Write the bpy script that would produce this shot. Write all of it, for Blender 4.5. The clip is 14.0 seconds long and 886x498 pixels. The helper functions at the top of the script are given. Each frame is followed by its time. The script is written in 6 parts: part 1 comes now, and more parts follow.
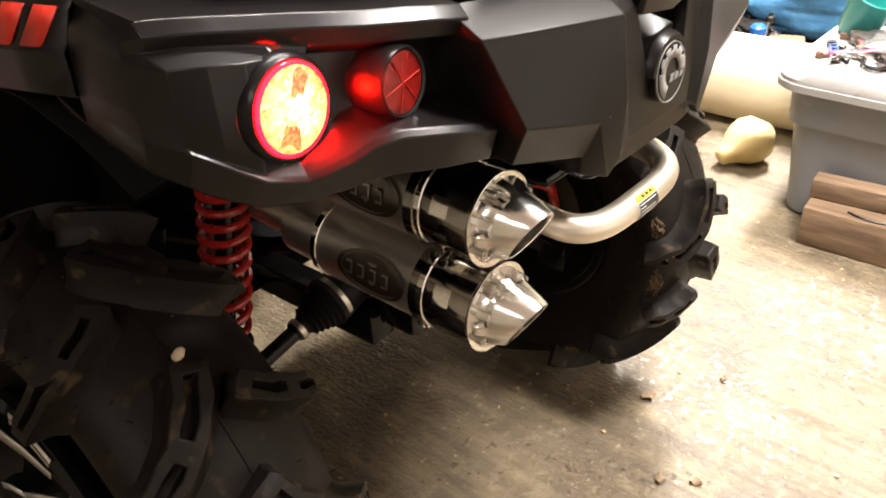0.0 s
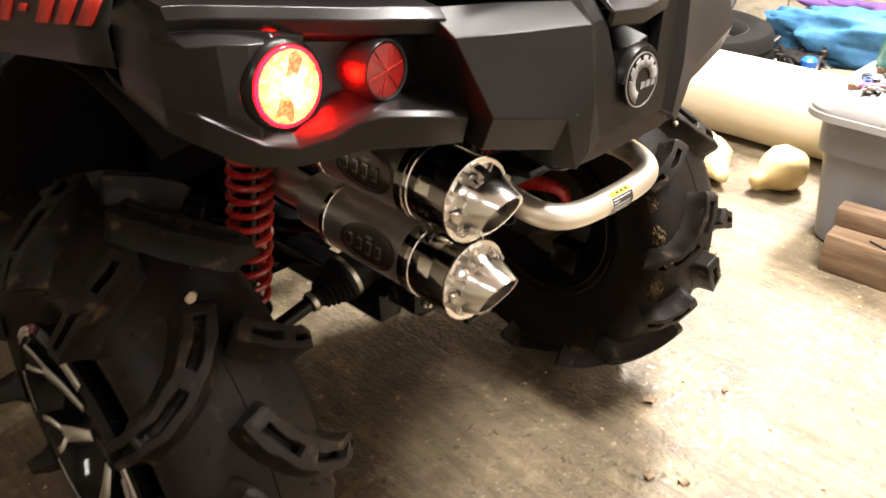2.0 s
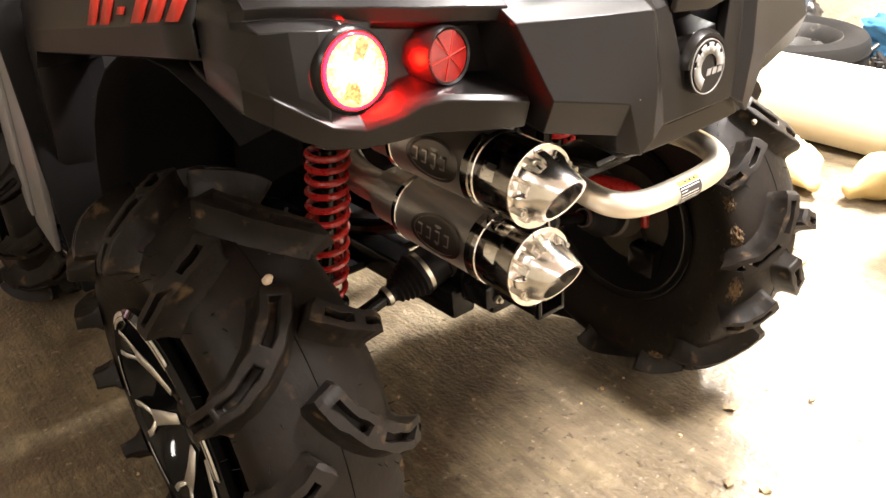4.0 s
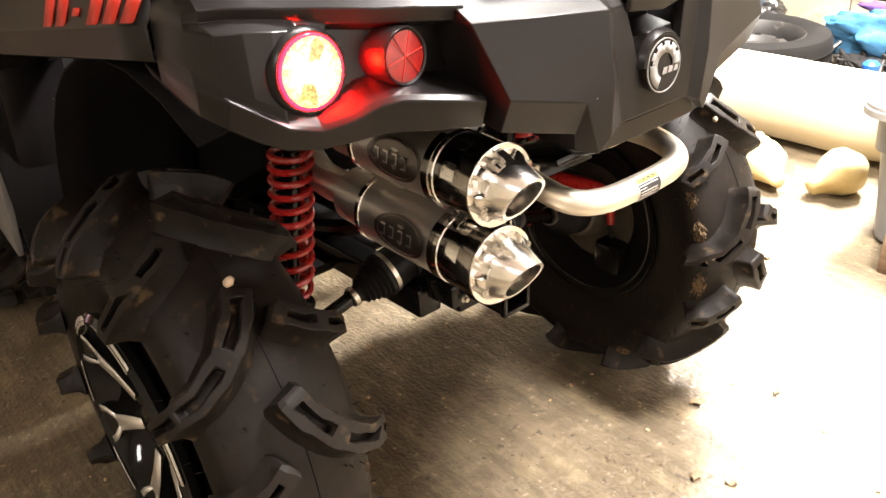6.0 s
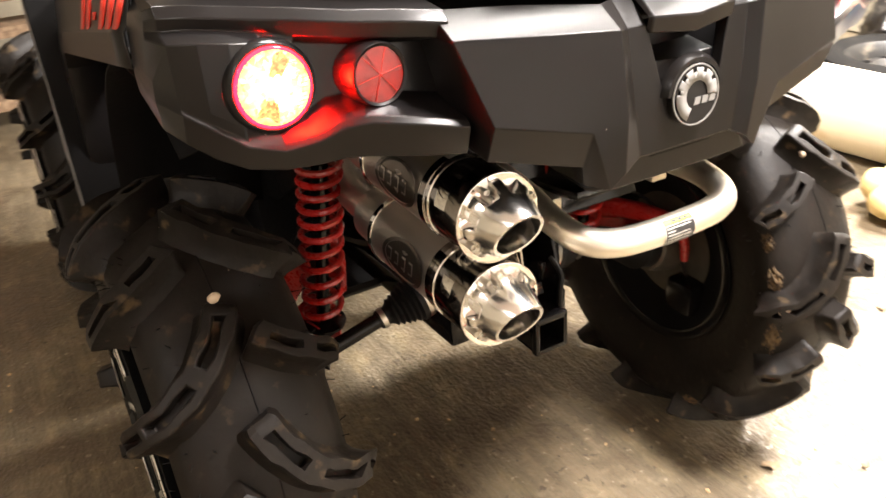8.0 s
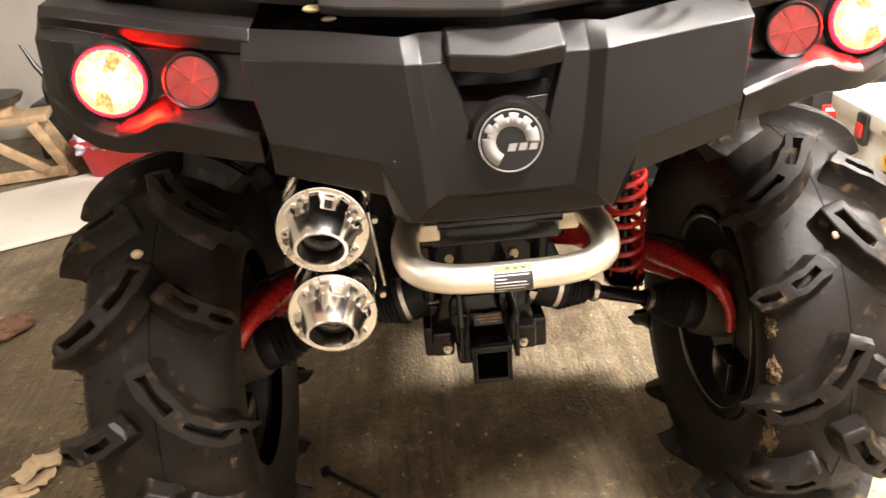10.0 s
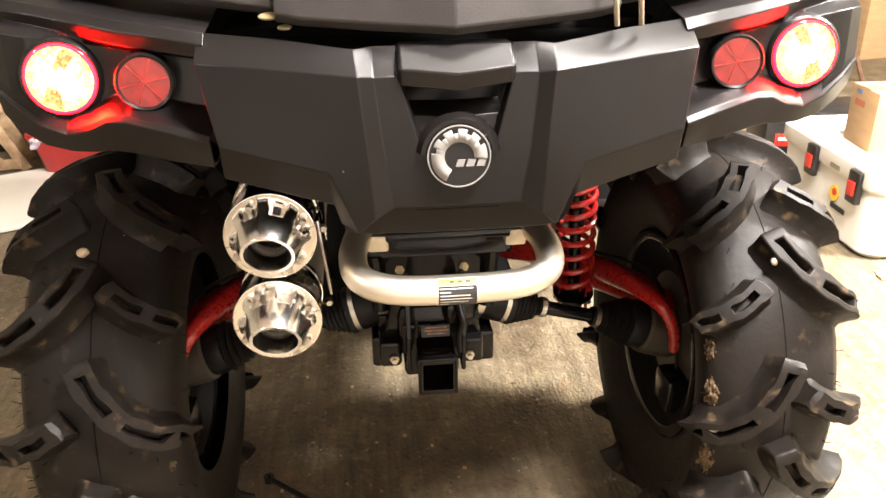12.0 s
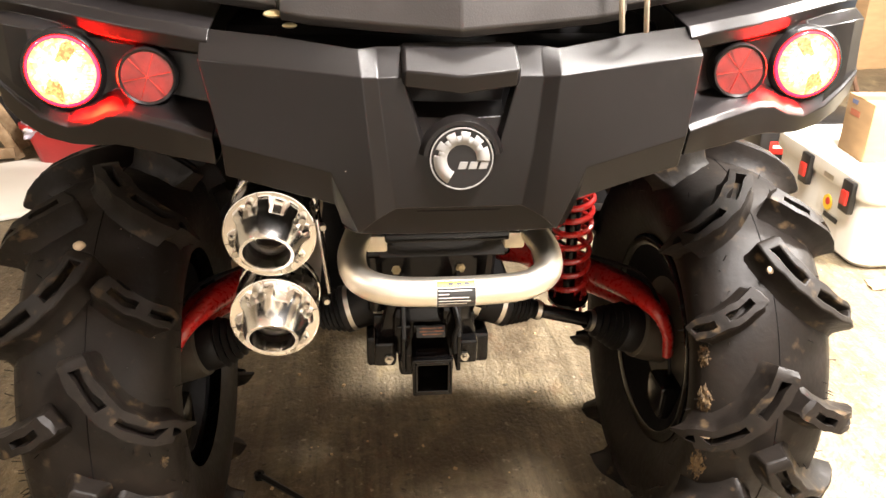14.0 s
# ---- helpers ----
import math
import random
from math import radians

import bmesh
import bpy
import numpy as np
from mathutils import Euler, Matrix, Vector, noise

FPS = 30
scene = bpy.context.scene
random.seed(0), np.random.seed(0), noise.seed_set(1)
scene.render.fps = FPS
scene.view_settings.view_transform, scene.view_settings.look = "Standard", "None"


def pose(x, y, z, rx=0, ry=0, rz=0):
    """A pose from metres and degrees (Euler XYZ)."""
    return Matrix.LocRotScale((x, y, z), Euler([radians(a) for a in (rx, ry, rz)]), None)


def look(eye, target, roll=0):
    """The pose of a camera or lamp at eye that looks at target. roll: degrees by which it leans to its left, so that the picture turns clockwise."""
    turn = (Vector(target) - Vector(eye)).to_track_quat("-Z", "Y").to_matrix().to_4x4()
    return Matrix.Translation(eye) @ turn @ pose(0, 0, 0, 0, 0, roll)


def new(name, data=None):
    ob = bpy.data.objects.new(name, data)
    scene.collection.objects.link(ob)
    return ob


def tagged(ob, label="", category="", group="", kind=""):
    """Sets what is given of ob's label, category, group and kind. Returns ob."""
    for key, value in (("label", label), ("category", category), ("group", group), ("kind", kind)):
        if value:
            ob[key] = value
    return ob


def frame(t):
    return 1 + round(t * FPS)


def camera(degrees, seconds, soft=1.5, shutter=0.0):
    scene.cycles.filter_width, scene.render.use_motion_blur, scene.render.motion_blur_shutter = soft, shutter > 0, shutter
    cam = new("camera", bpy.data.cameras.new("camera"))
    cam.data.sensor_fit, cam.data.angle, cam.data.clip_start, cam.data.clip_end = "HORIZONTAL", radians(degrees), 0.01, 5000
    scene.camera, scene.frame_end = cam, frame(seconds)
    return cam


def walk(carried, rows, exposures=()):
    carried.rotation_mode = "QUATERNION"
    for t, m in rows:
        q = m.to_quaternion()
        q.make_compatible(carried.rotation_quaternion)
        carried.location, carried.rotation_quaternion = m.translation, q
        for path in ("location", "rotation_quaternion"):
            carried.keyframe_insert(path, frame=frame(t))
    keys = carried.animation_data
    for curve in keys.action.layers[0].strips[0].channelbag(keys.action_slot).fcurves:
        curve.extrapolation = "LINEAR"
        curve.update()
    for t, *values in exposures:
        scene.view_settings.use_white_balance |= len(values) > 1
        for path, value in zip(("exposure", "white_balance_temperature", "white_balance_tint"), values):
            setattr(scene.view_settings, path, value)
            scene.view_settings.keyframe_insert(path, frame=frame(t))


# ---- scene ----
cam = camera(57.0, 14.0, shutter=0.5)
PATH = [
    (0, (-0.785, -0.363, 1.18), (0.496, 0.75, 0.122), -1.9),
    (0.5, (-0.782, -0.356, 1.172), (0.455, 0.774, 0.08), -1.9),
    (1, (-0.785, -0.355, 1.174), (0.549, 0.699, 0.12), 0.5),
    (1.5, (-0.792, -0.378, 1.19), (0.514, 0.746, 0.176), -0.3),
    (2, (-0.816, -0.51, 1.193), (0.384, 0.728, 0.181), -0.6),
    (2.5, (-0.833, -0.569, 1.166), (0.272, 0.772, 0.176), -2.6),
    (3, (-0.829, -0.565, 1.166), (0.231, 0.833, 0.206), -3.6),
    (3.2, (-0.828, -0.56, 1.167), (0.221, 0.848, 0.211), -3.8),
    (5.5, (-0.818, -0.567, 1.161), (0.275, 0.808, 0.204), -3.7),
    (6, (-0.814, -0.573, 1.166), (0.29, 0.791, 0.206), -3.6),
    (6.5, (-0.811, -0.576, 1.168), (0.313, 0.777, 0.215), -3.6),
    (7, (-0.811, -0.579, 1.167), (0.321, 0.772, 0.223), -3.6),
    (7.2, (-0.808, -0.581, 1.165), (0.318, 0.777, 0.223), -3.7),
    (9.3, (-0.202, -0.717, 1.119), (-0.079, 1.077, 0.242), -3.4),
    (9.5, (-0.171, -0.743, 1.131), (-0.071, 1.054, 0.258), -3.2),
    (10, (-0.107, -0.783, 1.136), (-0.035, 1.019, 0.271), -4.4),
    (10.5, (-0.086, -0.79, 1.131), (0.043, 1.015, 0.279), -4.7),
    (11, (-0.091, -0.782, 1.136), (0.047, 1.031, 0.302), -4.1),
    (11.5, (-0.091, -0.786, 1.136), (0.059, 1.025, 0.3), -3.1),
    (12, (-0.091, -0.793, 1.141), (0.077, 1.013, 0.296), -0.8),
    (12.5, (-0.096, -0.794, 1.143), (0.086, 1.008, 0.295), 0.7),
    (13, (-0.101, -0.793, 1.143), (0.087, 1.005, 0.287), 0.9),
    (13.5, (-0.102, -0.791, 1.142), (0.088, 1.007, 0.288), 0.8),
    (14, (-0.1, -0.791, 1.144), (0.089, 1.011, 0.297), 0.8),
]
walk(cam, [(t, look(eye, target, roll)) for t, eye, target, roll in PATH],
     [(0.0, -0.75), (1.0, -0.85), (1.5, -0.92), (2.0, -0.6), (2.5, 0.15), (3.0, 0.22), (7.2, 0.22), (9.3, -0.2), (9.5, -0.2), (10.0, 0.0), (10.6, 0.1), (14.0, 0.15)])

# ---- light ----
world = bpy.data.worlds.new("night_garage")
world.use_nodes = True
world.node_tree.nodes["Background"].inputs[0].default_value = (0.02, 0.018, 0.016, 1)
world.node_tree.nodes["Background"].inputs[1].default_value = 0.3
scene.world = world


def overhead_light(place, size_x, size_y, power, colour, target):
    data = bpy.data.lights.new("overhead_light", "AREA")
    data.shape, data.size, data.size_y, data.energy, data.color = "RECTANGLE", size_x, size_y, power, colour
    ob = new("overhead_light", data)
    ob.matrix_world = look(place, target)
    return ob


overhead_light((2.65, 0.60, 2.55), 0.35, 1.0, 670, (1.0, 0.95, 0.91), (2.5, 0.6, 0))
overhead_light((0.76, -0.60, 2.55), 0.30, 0.6, 265, (1.0, 0.93, 0.89), (0.76, -0.60, 0))
overhead_light((0.62, 0.40, 2.55), 1.30, 0.18, 110, (1.0, 0.94, 0.88), (0.62, 0.40, 0))
# no known source: added to brighten the left floor and the bike's left flank
overhead_light((-2.5, -1.0, 2.55), 0.25, 0.9, 38, (1.0, 0.93, 0.87), (-2.5, -1.0, 0))


# ---- materials ----
def material(name, base, rough=0.5, metal=0.0, vary=0.25, scale=6.0, bump=0.1, bump_scale=120.0, second=None,
             spots=None, coat=0.0, stretch=(1, 1, 1), bump_depth=0.001, specks=None, spec=0.5):
    """Base colour broken up at two scales, with a fine bump; spots: (colour, share, scale) of dirt or dust."""
    m = bpy.data.materials.new(name)
    m.use_nodes = True
    t = m.node_tree
    n, l = t.nodes, t.links
    p = n["Principled BSDF"]
    p.inputs["Metallic"].default_value = metal
    p.inputs["Coat Weight"].default_value = coat
    p.inputs["Specular IOR Level"].default_value = spec
    co = n.new("ShaderNodeTexCoord")
    mp = n.new("ShaderNodeMapping")
    mp.inputs["Scale"].default_value = stretch
    l.new(co.outputs["Object"], mp.inputs["Vector"])
    big, small = n.new("ShaderNodeTexNoise"), n.new("ShaderNodeTexNoise")
    big.inputs["Scale"].default_value, small.inputs["Scale"].default_value = scale, bump_scale
    big.inputs["Detail"].default_value, small.inputs["Detail"].default_value = 6, 4
    for q in (big, small):
        l.new(mp.outputs[0], q.inputs["Vector"])
    ramp = n.new("ShaderNodeValToRGB")
    other = second or tuple(c * (1 - vary) for c in base)
    ramp.color_ramp.elements[0].position, ramp.color_ramp.elements[1].position = 0.35, 0.68
    ramp.color_ramp.elements[0].color, ramp.color_ramp.elements[1].color = (*other, 1), (*base, 1)
    l.new(big.outputs["Fac"], ramp.inputs[0])
    colour = ramp.outputs[0]
    if spots:
        dirt = n.new("ShaderNodeTexNoise")
        dirt.inputs["Scale"].default_value, dirt.inputs["Detail"].default_value = spots[2], 8
        l.new(mp.outputs[0], dirt.inputs["Vector"])
        edge = n.new("ShaderNodeValToRGB")
        edge.color_ramp.elements[0].position, edge.color_ramp.elements[1].position = 1 - spots[1], min(1, 1.12 - spots[1])
        l.new(dirt.outputs["Fac"], edge.inputs[0])
        mix = n.new("ShaderNodeMix")
        mix.data_type = "RGBA"
        l.new(edge.outputs[0], mix.inputs[0])
        l.new(colour, mix.inputs[6])
        mix.inputs[7].default_value = (*spots[0], 1)
        colour = mix.outputs[2]
    if specks:
        cell = n.new("ShaderNodeTexVoronoi")
        cell.inputs["Scale"].default_value = specks[1]
        dot, pick, both = n.new("ShaderNodeMath"), n.new("ShaderNodeMath"), n.new("ShaderNodeMath")
        dot.operation, pick.operation, both.operation = "LESS_THAN", "GREATER_THAN", "MULTIPLY"
        dot.inputs[1].default_value, pick.inputs[1].default_value = specks[2], specks[3]
        part_of = n.new("ShaderNodeSeparateColor")
        l.new(co.outputs["Object"], cell.inputs["Vector"])
        l.new(cell.outputs["Distance"], dot.inputs[0])
        l.new(cell.outputs["Color"], part_of.inputs[0])
        l.new(part_of.outputs[0], pick.inputs[0])
        l.new(dot.outputs[0], both.inputs[0])
        l.new(pick.outputs[0], both.inputs[1])
        mix = n.new("ShaderNodeMix")
        mix.data_type = "RGBA"
        l.new(both.outputs[0], mix.inputs[0])
        l.new(colour, mix.inputs[6])
        mix.inputs[7].default_value = (*specks[0], 1)
        colour = mix.outputs[2]
    l.new(colour, p.inputs["Base Color"])
    rr = n.new("ShaderNodeMapRange")
    rr.inputs["To Min"].default_value, rr.inputs["To Max"].default_value = rough * 0.85, min(1, rough * 1.15)
    l.new(small.outputs["Fac"], rr.inputs["Value"])
    l.new(rr.outputs[0], p.inputs["Roughness"])
    if bump:
        b = n.new("ShaderNodeBump")
        b.inputs["Strength"].default_value, b.inputs["Distance"].default_value = bump, bump_depth
        l.new(small.outputs["Fac"], b.inputs["Height"])
        l.new(b.outputs[0], p.inputs["Normal"])
    return m


def glow(name, colour, strength, facets=0.0, radius=0.0):
    """A lit lens: moulded reflector cells, brighter and dimmer, fading from the bulb in the middle to the rim."""
    m = bpy.data.materials.new(name)
    m.use_nodes = True
    n, l = m.node_tree.nodes, m.node_tree.links
    p = n["Principled BSDF"]
    p.inputs["Base Color"].default_value = (0.5, 0.02, 0.01, 1)
    p.inputs["Roughness"].default_value = 0.08
    p.inputs["Emission Color"].default_value = (*colour, 1)
    p.inputs["Emission Strength"].default_value = strength
    if facets:
        co, v, w = n.new("ShaderNodeTexCoord"), n.new("ShaderNodeTexVoronoi"), n.new("ShaderNodeTexNoise")
        v.inputs["Scale"].default_value, w.inputs["Scale"].default_value = facets, facets * 0.22
        both, r = n.new("ShaderNodeMath"), n.new("ShaderNodeMapRange")
        both.operation = "MULTIPLY"
        r.inputs["From Min"].default_value, r.inputs["From Max"].default_value = 0.06, 0.5
        r.inputs["To Min"].default_value, r.inputs["To Max"].default_value = 0.35, 1.35
        far, fade, out = n.new("ShaderNodeVectorMath"), n.new("ShaderNodeMapRange"), n.new("ShaderNodeMath")
        far.operation, out.operation = "LENGTH", "MULTIPLY"
        fade.inputs["From Min"].default_value, fade.inputs["From Max"].default_value = radius * 0.25, radius
        fade.inputs["To Min"].default_value, fade.inputs["To Max"].default_value = strength * 2.2, strength * 0.30
        l.new(co.outputs["Object"], v.inputs["Vector"])
        l.new(co.outputs["Object"], w.inputs["Vector"])
        l.new(co.outputs["Object"], far.inputs[0])
        l.new(v.outputs["Color"], both.inputs[0])
        l.new(w.outputs["Fac"], both.inputs[1])
        l.new(both.outputs[0], r.inputs["Value"])
        l.new(far.outputs["Value"], fade.inputs["Value"])
        l.new(r.outputs[0], out.inputs[0])
        l.new(fade.outputs[0], out.inputs[1])
        l.new(out.outputs[0], p.inputs["Emission Strength"])
    return m


def clear(name, colour, rough=0.03, amount=1.0):
    m = bpy.data.materials.new(name)
    m.use_nodes = True
    p = m.node_tree.nodes["Principled BSDF"]
    p.inputs["Base Color"].default_value = (*colour, 1)
    p.inputs["Roughness"].default_value = rough
    p.inputs["Transmission Weight"].default_value = amount
    return m


def concrete():
    """Worn slab: broom strokes, dark grease, pale scuffs and small chips."""
    m = bpy.data.materials.new("worn_concrete")
    m.use_nodes = True
    n, l = m.node_tree.nodes, m.node_tree.links
    p = n["Principled BSDF"]
    co = n.new("ShaderNodeTexCoord")

    def tex(scale, detail, stretch, rot=0.0, rough=0.55):
        mp = n.new("ShaderNodeMapping")
        mp.inputs["Scale"].default_value, mp.inputs["Rotation"].default_value = stretch, (0, 0, radians(rot))
        t = n.new("ShaderNodeTexNoise")
        t.inputs["Scale"].default_value, t.inputs["Detail"].default_value, t.inputs["Roughness"].default_value = scale, detail, rough
        l.new(co.outputs["Object"], mp.inputs[0])
        l.new(mp.outputs[0], t.inputs["Vector"])
        return t.outputs["Fac"]

    def ramp(f, a, b, ca, cb):
        r = n.new("ShaderNodeValToRGB")
        r.color_ramp.elements[0].position, r.color_ramp.elements[1].position = a, b
        r.color_ramp.elements[0].color, r.color_ramp.elements[1].color = (*ca, 1), (*cb, 1)
        l.new(f, r.inputs[0])
        return r.outputs[0]

    def mix(f, a, b, kind="MIX"):
        x = n.new("ShaderNodeMix")
        x.data_type, x.blend_type = "RGBA", kind
        if isinstance(f, float):
            x.inputs[0].default_value = f
        else:
            l.new(f, x.inputs[0])
        l.new(a, x.inputs[6])
        if isinstance(b, tuple):
            x.inputs[7].default_value = (*b, 1)
        else:
            l.new(b, x.inputs[7])
        return x.outputs[2]

    white, black = (1, 1, 1), (0, 0, 0)
    base = ramp(tex(2.2, 8, (1, 1, 1)), 0.32, 0.68, (0.075, 0.054, 0.031), (0.225, 0.176, 0.112))
    bands = tex(17, 6, (1, 0.07, 1), 9, 0.6)
    base = mix(ramp(bands, 0.38, 0.62, (0.50, 0.50, 0.50), black), base, (0.066, 0.052, 0.030))
    olive = tex(15, 6, (1, 0.4, 1), 9, 0.65)
    base = mix(ramp(olive, 0.52, 0.66, black, (0.55, 0.55, 0.55)), base, (0.27, 0.215, 0.115))
    strokes = tex(30, 4, (1, 0.08, 1), 9)
    base = mix(ramp(strokes, 0.42, 0.64, black, (0.46, 0.46, 0.46)), base, (0.070, 0.050, 0.028))
    fine = tex(95, 3, (1, 0.05, 1), 9)
    base = mix(ramp(fine, 0.40, 0.62, black, (0.25, 0.25, 0.25)), base, (0.24, 0.195, 0.13))
    mottled = tex(30, 7, (1, 1, 1), 0, 0.65)
    base = mix(ramp(mottled, 0.52, 0.62, black, (0.26, 0.26, 0.26)), base, (0.32, 0.262, 0.175))
    grime = tex(5.5, 9, (1, 1, 1), 0, 0.68)
    base = mix(ramp(grime, 0.52, 0.64, black, (0.8, 0.8, 0.8)), base, (0.080, 0.057, 0.035))
    rust = tex(9, 7, (1, 0.5, 1), 30, 0.7)
    base = mix(ramp(rust, 0.62, 0.72, black, (0.6, 0.6, 0.6)), base, (0.12, 0.055, 0.025))
    pits = tex(48, 4, (1, 1, 1), 0, 0.6)
    base = mix(ramp(pits, 0.62, 0.67, black, (0.7, 0.7, 0.7)), base, (0.045, 0.032, 0.020))
    chips = tex(60, 3, (1, 1, 1))
    base = mix(ramp(chips, 0.67, 0.71, black, (0.4, 0.4, 0.4)), base, (0.48, 0.42, 0.32))

    def flakes(x, y, rx, ry, turn, scale, low, colour):
        """Flakes of one colour scattered over an oval patch of the slab."""
        near = n.new("ShaderNodeMapping")
        near.vector_type = "TEXTURE"
        near.inputs["Location"].default_value, near.inputs["Rotation"].default_value, near.inputs["Scale"].default_value = (x - 0.05, y - 1.2, 0), (0, 0, radians(turn)), (rx, ry, 1)
        patch = n.new("ShaderNodeTexGradient")
        patch.gradient_type = "SPHERICAL"
        l.new(co.outputs["Object"], near.inputs[0])
        l.new(near.outputs[0], patch.inputs[0])
        flake = n.new("ShaderNodeMath")
        flake.operation = "MULTIPLY"
        l.new(ramp(tex(scale, 7, (1, 1, 1), 0, 0.66), low, low + 0.02, black, white), flake.inputs[0])
        l.new(ramp(patch.outputs["Fac"], 0.05, 0.50, black, (0.95, 0.95, 0.95)), flake.inputs[1])
        return mix(flake.outputs[0], base, colour)

    # pale flakes with their glints put into the colour as near-white
    base = flakes(0.53, 0.05, 0.15, 0.26, -25, 48, 0.578, (0.74, 0.70, 0.60))
    base = flakes(0.84, 0.16, 0.22, 0.36, 20, 38, 0.545, (0.085, 0.078, 0.066))
    base = flakes(0.95, -0.05, 0.20, 0.25, -25, 34, 0.575, (0.55, 0.51, 0.42))
    base = mix(1.0, base, (1.10, 1.10, 1.10), "MULTIPLY")
    l.new(base, p.inputs["Base Color"])
    l.new(ramp(grime, 0.35, 0.7, (0.60, 0.60, 0.60), (0.30, 0.30, 0.30)), p.inputs["Roughness"])
    b = n.new("ShaderNodeBump")
    b.inputs["Strength"].default_value, b.inputs["Distance"].default_value = 0.75, 0.007
    add = n.new("ShaderNodeMath")
    add.operation = "ADD"
    l.new(strokes, add.inputs[0])
    l.new(tex(120, 4, (1, 0.6, 1), 9), add.inputs[1])
    l.new(add.outputs[0], b.inputs["Height"])
    l.new(b.outputs[0], p.inputs["Normal"])
    return m


BLACK_PLASTIC = material("grained_black_plastic", (0.0080, 0.0068, 0.0064), 0.32, vary=0.3, bump=0.07, bump_scale=700, spots=((0.014, 0.012, 0.0105), 0.36, 9), specks=((0.42, 0.38, 0.33), 60, 0.045, 0.90), spec=0.22)
DECK_PLASTIC = material("dusty_deck_plastic", (0.034, 0.031, 0.030), 0.36, vary=0.35, scale=12, bump=0.2, bump_scale=500, spots=((0.07, 0.062, 0.055), 0.38, 16), specks=((0.42, 0.38, 0.33), 60, 0.045, 0.88))
GLOSS_PLASTIC = material("smooth_black_plastic", (0.0095, 0.0082, 0.0082), 0.30, vary=0.3, bump=0.03, bump_scale=300, spots=((0.022, 0.019, 0.017), 0.34, 14), specks=((0.30, 0.27, 0.24), 70, 0.05, 0.93), spec=0.30)
DEEP_BLACK = material("flat_black", (0.0050, 0.0044, 0.0044), 0.75, vary=0.4, spec=0.12)
FRAME_BLACK = material("satin_black_steel", (0.0060, 0.0055, 0.0055), 0.16, vary=0.3, bump=0.03, bump_scale=60, spec=0.24)
RUBBER = material("tyre_rubber", (0.0100, 0.0072, 0.0054), 0.52, vary=0.4, scale=14, bump=0.35, bump_scale=80, bump_depth=0.002, spots=((0.035, 0.024, 0.014), 0.38, 45), specks=((0.35, 0.28, 0.2), 55, 0.06, 0.88), spec=0.22)
LUG_RUBBER = material("lug_rubber", (0.0125, 0.0095, 0.0074), 0.52, vary=0.45, scale=30, bump=0.4, bump_scale=90, bump_depth=0.002, spots=((0.075, 0.050, 0.026), 0.40, 34), spec=0.20)
BOOT_RUBBER = material("boot_rubber", (0.0075, 0.0068, 0.0066), 0.46, vary=0.3, bump=0.1, bump_scale=150, spec=0.18)
RED_PAINT = material("red_powder_coat", (0.40, 0.015, 0.012), 0.28, vary=0.25, scale=12, bump=0.05, coat=0.3, spots=((0.16, 0.02, 0.015), 0.34, 25))
CHROME = material("polished_aluminium", (0.93, 0.91, 0.88), 0.075, metal=1.0, vary=0.05, bump=0.03, bump_scale=60)
TIP_METAL = material("buffed_aluminium", (0.93, 0.91, 0.88), 0.20, metal=1.0, vary=0.05, bump=0.02, bump_scale=60)
BRUSHED = material("brushed_titanium", (0.86, 0.81, 0.76), 0.40, metal=1.0, vary=0.2, scale=5, bump=0.015, bump_scale=40)
BADGE = material("dark_badge_metal", (0.30, 0.27, 0.245), 0.34, metal=1.0, vary=0.3, bump=0.1)
SATIN_ALU = material("satin_aluminium", (0.84, 0.78, 0.67), 0.42, metal=1.0, vary=0.14, scale=14, bump=0.12, bump_scale=70, stretch=(1, 1, 1), spots=((0.5, 0.38, 0.24), 0.34, 9))
STEEL = material("zinc_steel", (0.55, 0.52, 0.46), 0.3, metal=1.0, vary=0.2, scale=30)
MACHINED = material("machined_rim_face", (0.80, 0.77, 0.72), 0.38, metal=0.75, vary=0.15, scale=20)
RIM_BLACK = material("gloss_black_rim", (0.006, 0.006, 0.006), 0.06, vary=0.2, bump=0.0, spec=0.25)
WHITE_INK = material("silver_print", (0.22, 0.215, 0.205), 0.5, vary=0.08, bump=0)
RED_INK = material("red_decal", (0.70, 0.035, 0.018), 0.4, vary=0.1, bump=0)
REFLECTOR_RED = material("red_reflector", (0.22, 0.009, 0.007), 0.2, vary=0.4, scale=60, bump=0.5, bump_scale=260, coat=0.2)
LAMP_LIT = glow("lit_tail_lens", (1.0, 0.0064, 0.0018), 620, 230, 0.038)
LAMP_DIM = glow("dim_lens_facet", (1.0, 0.0064, 0.0020), 540, 420, 0.038)
LAMP_FLUTE = glow("lens_flute", (1.0, 0.0030, 0.0010), 300.0)
LAMP_RING = glow("red_lens_ring", (1.0, 0.0003, 0.0012), 230.0)
CONCRETE = concrete()
BLOCK = material("painted_block_wall", (0.40, 0.35, 0.26), 0.85, vary=0.35, scale=4, bump=0.6, bump_scale=60, spots=((0.15, 0.12, 0.08), 0.43, 5), bump_depth=0.005)
WHITE_WALL = material("grey_wall_paint", (0.70, 0.67, 0.62), 0.8, vary=0.1, scale=2, bump=0.2, bump_scale=40)
CEILING_BOARD = material("ceiling_board", (0.80, 0.77, 0.73), 0.9, vary=0.12, scale=2)


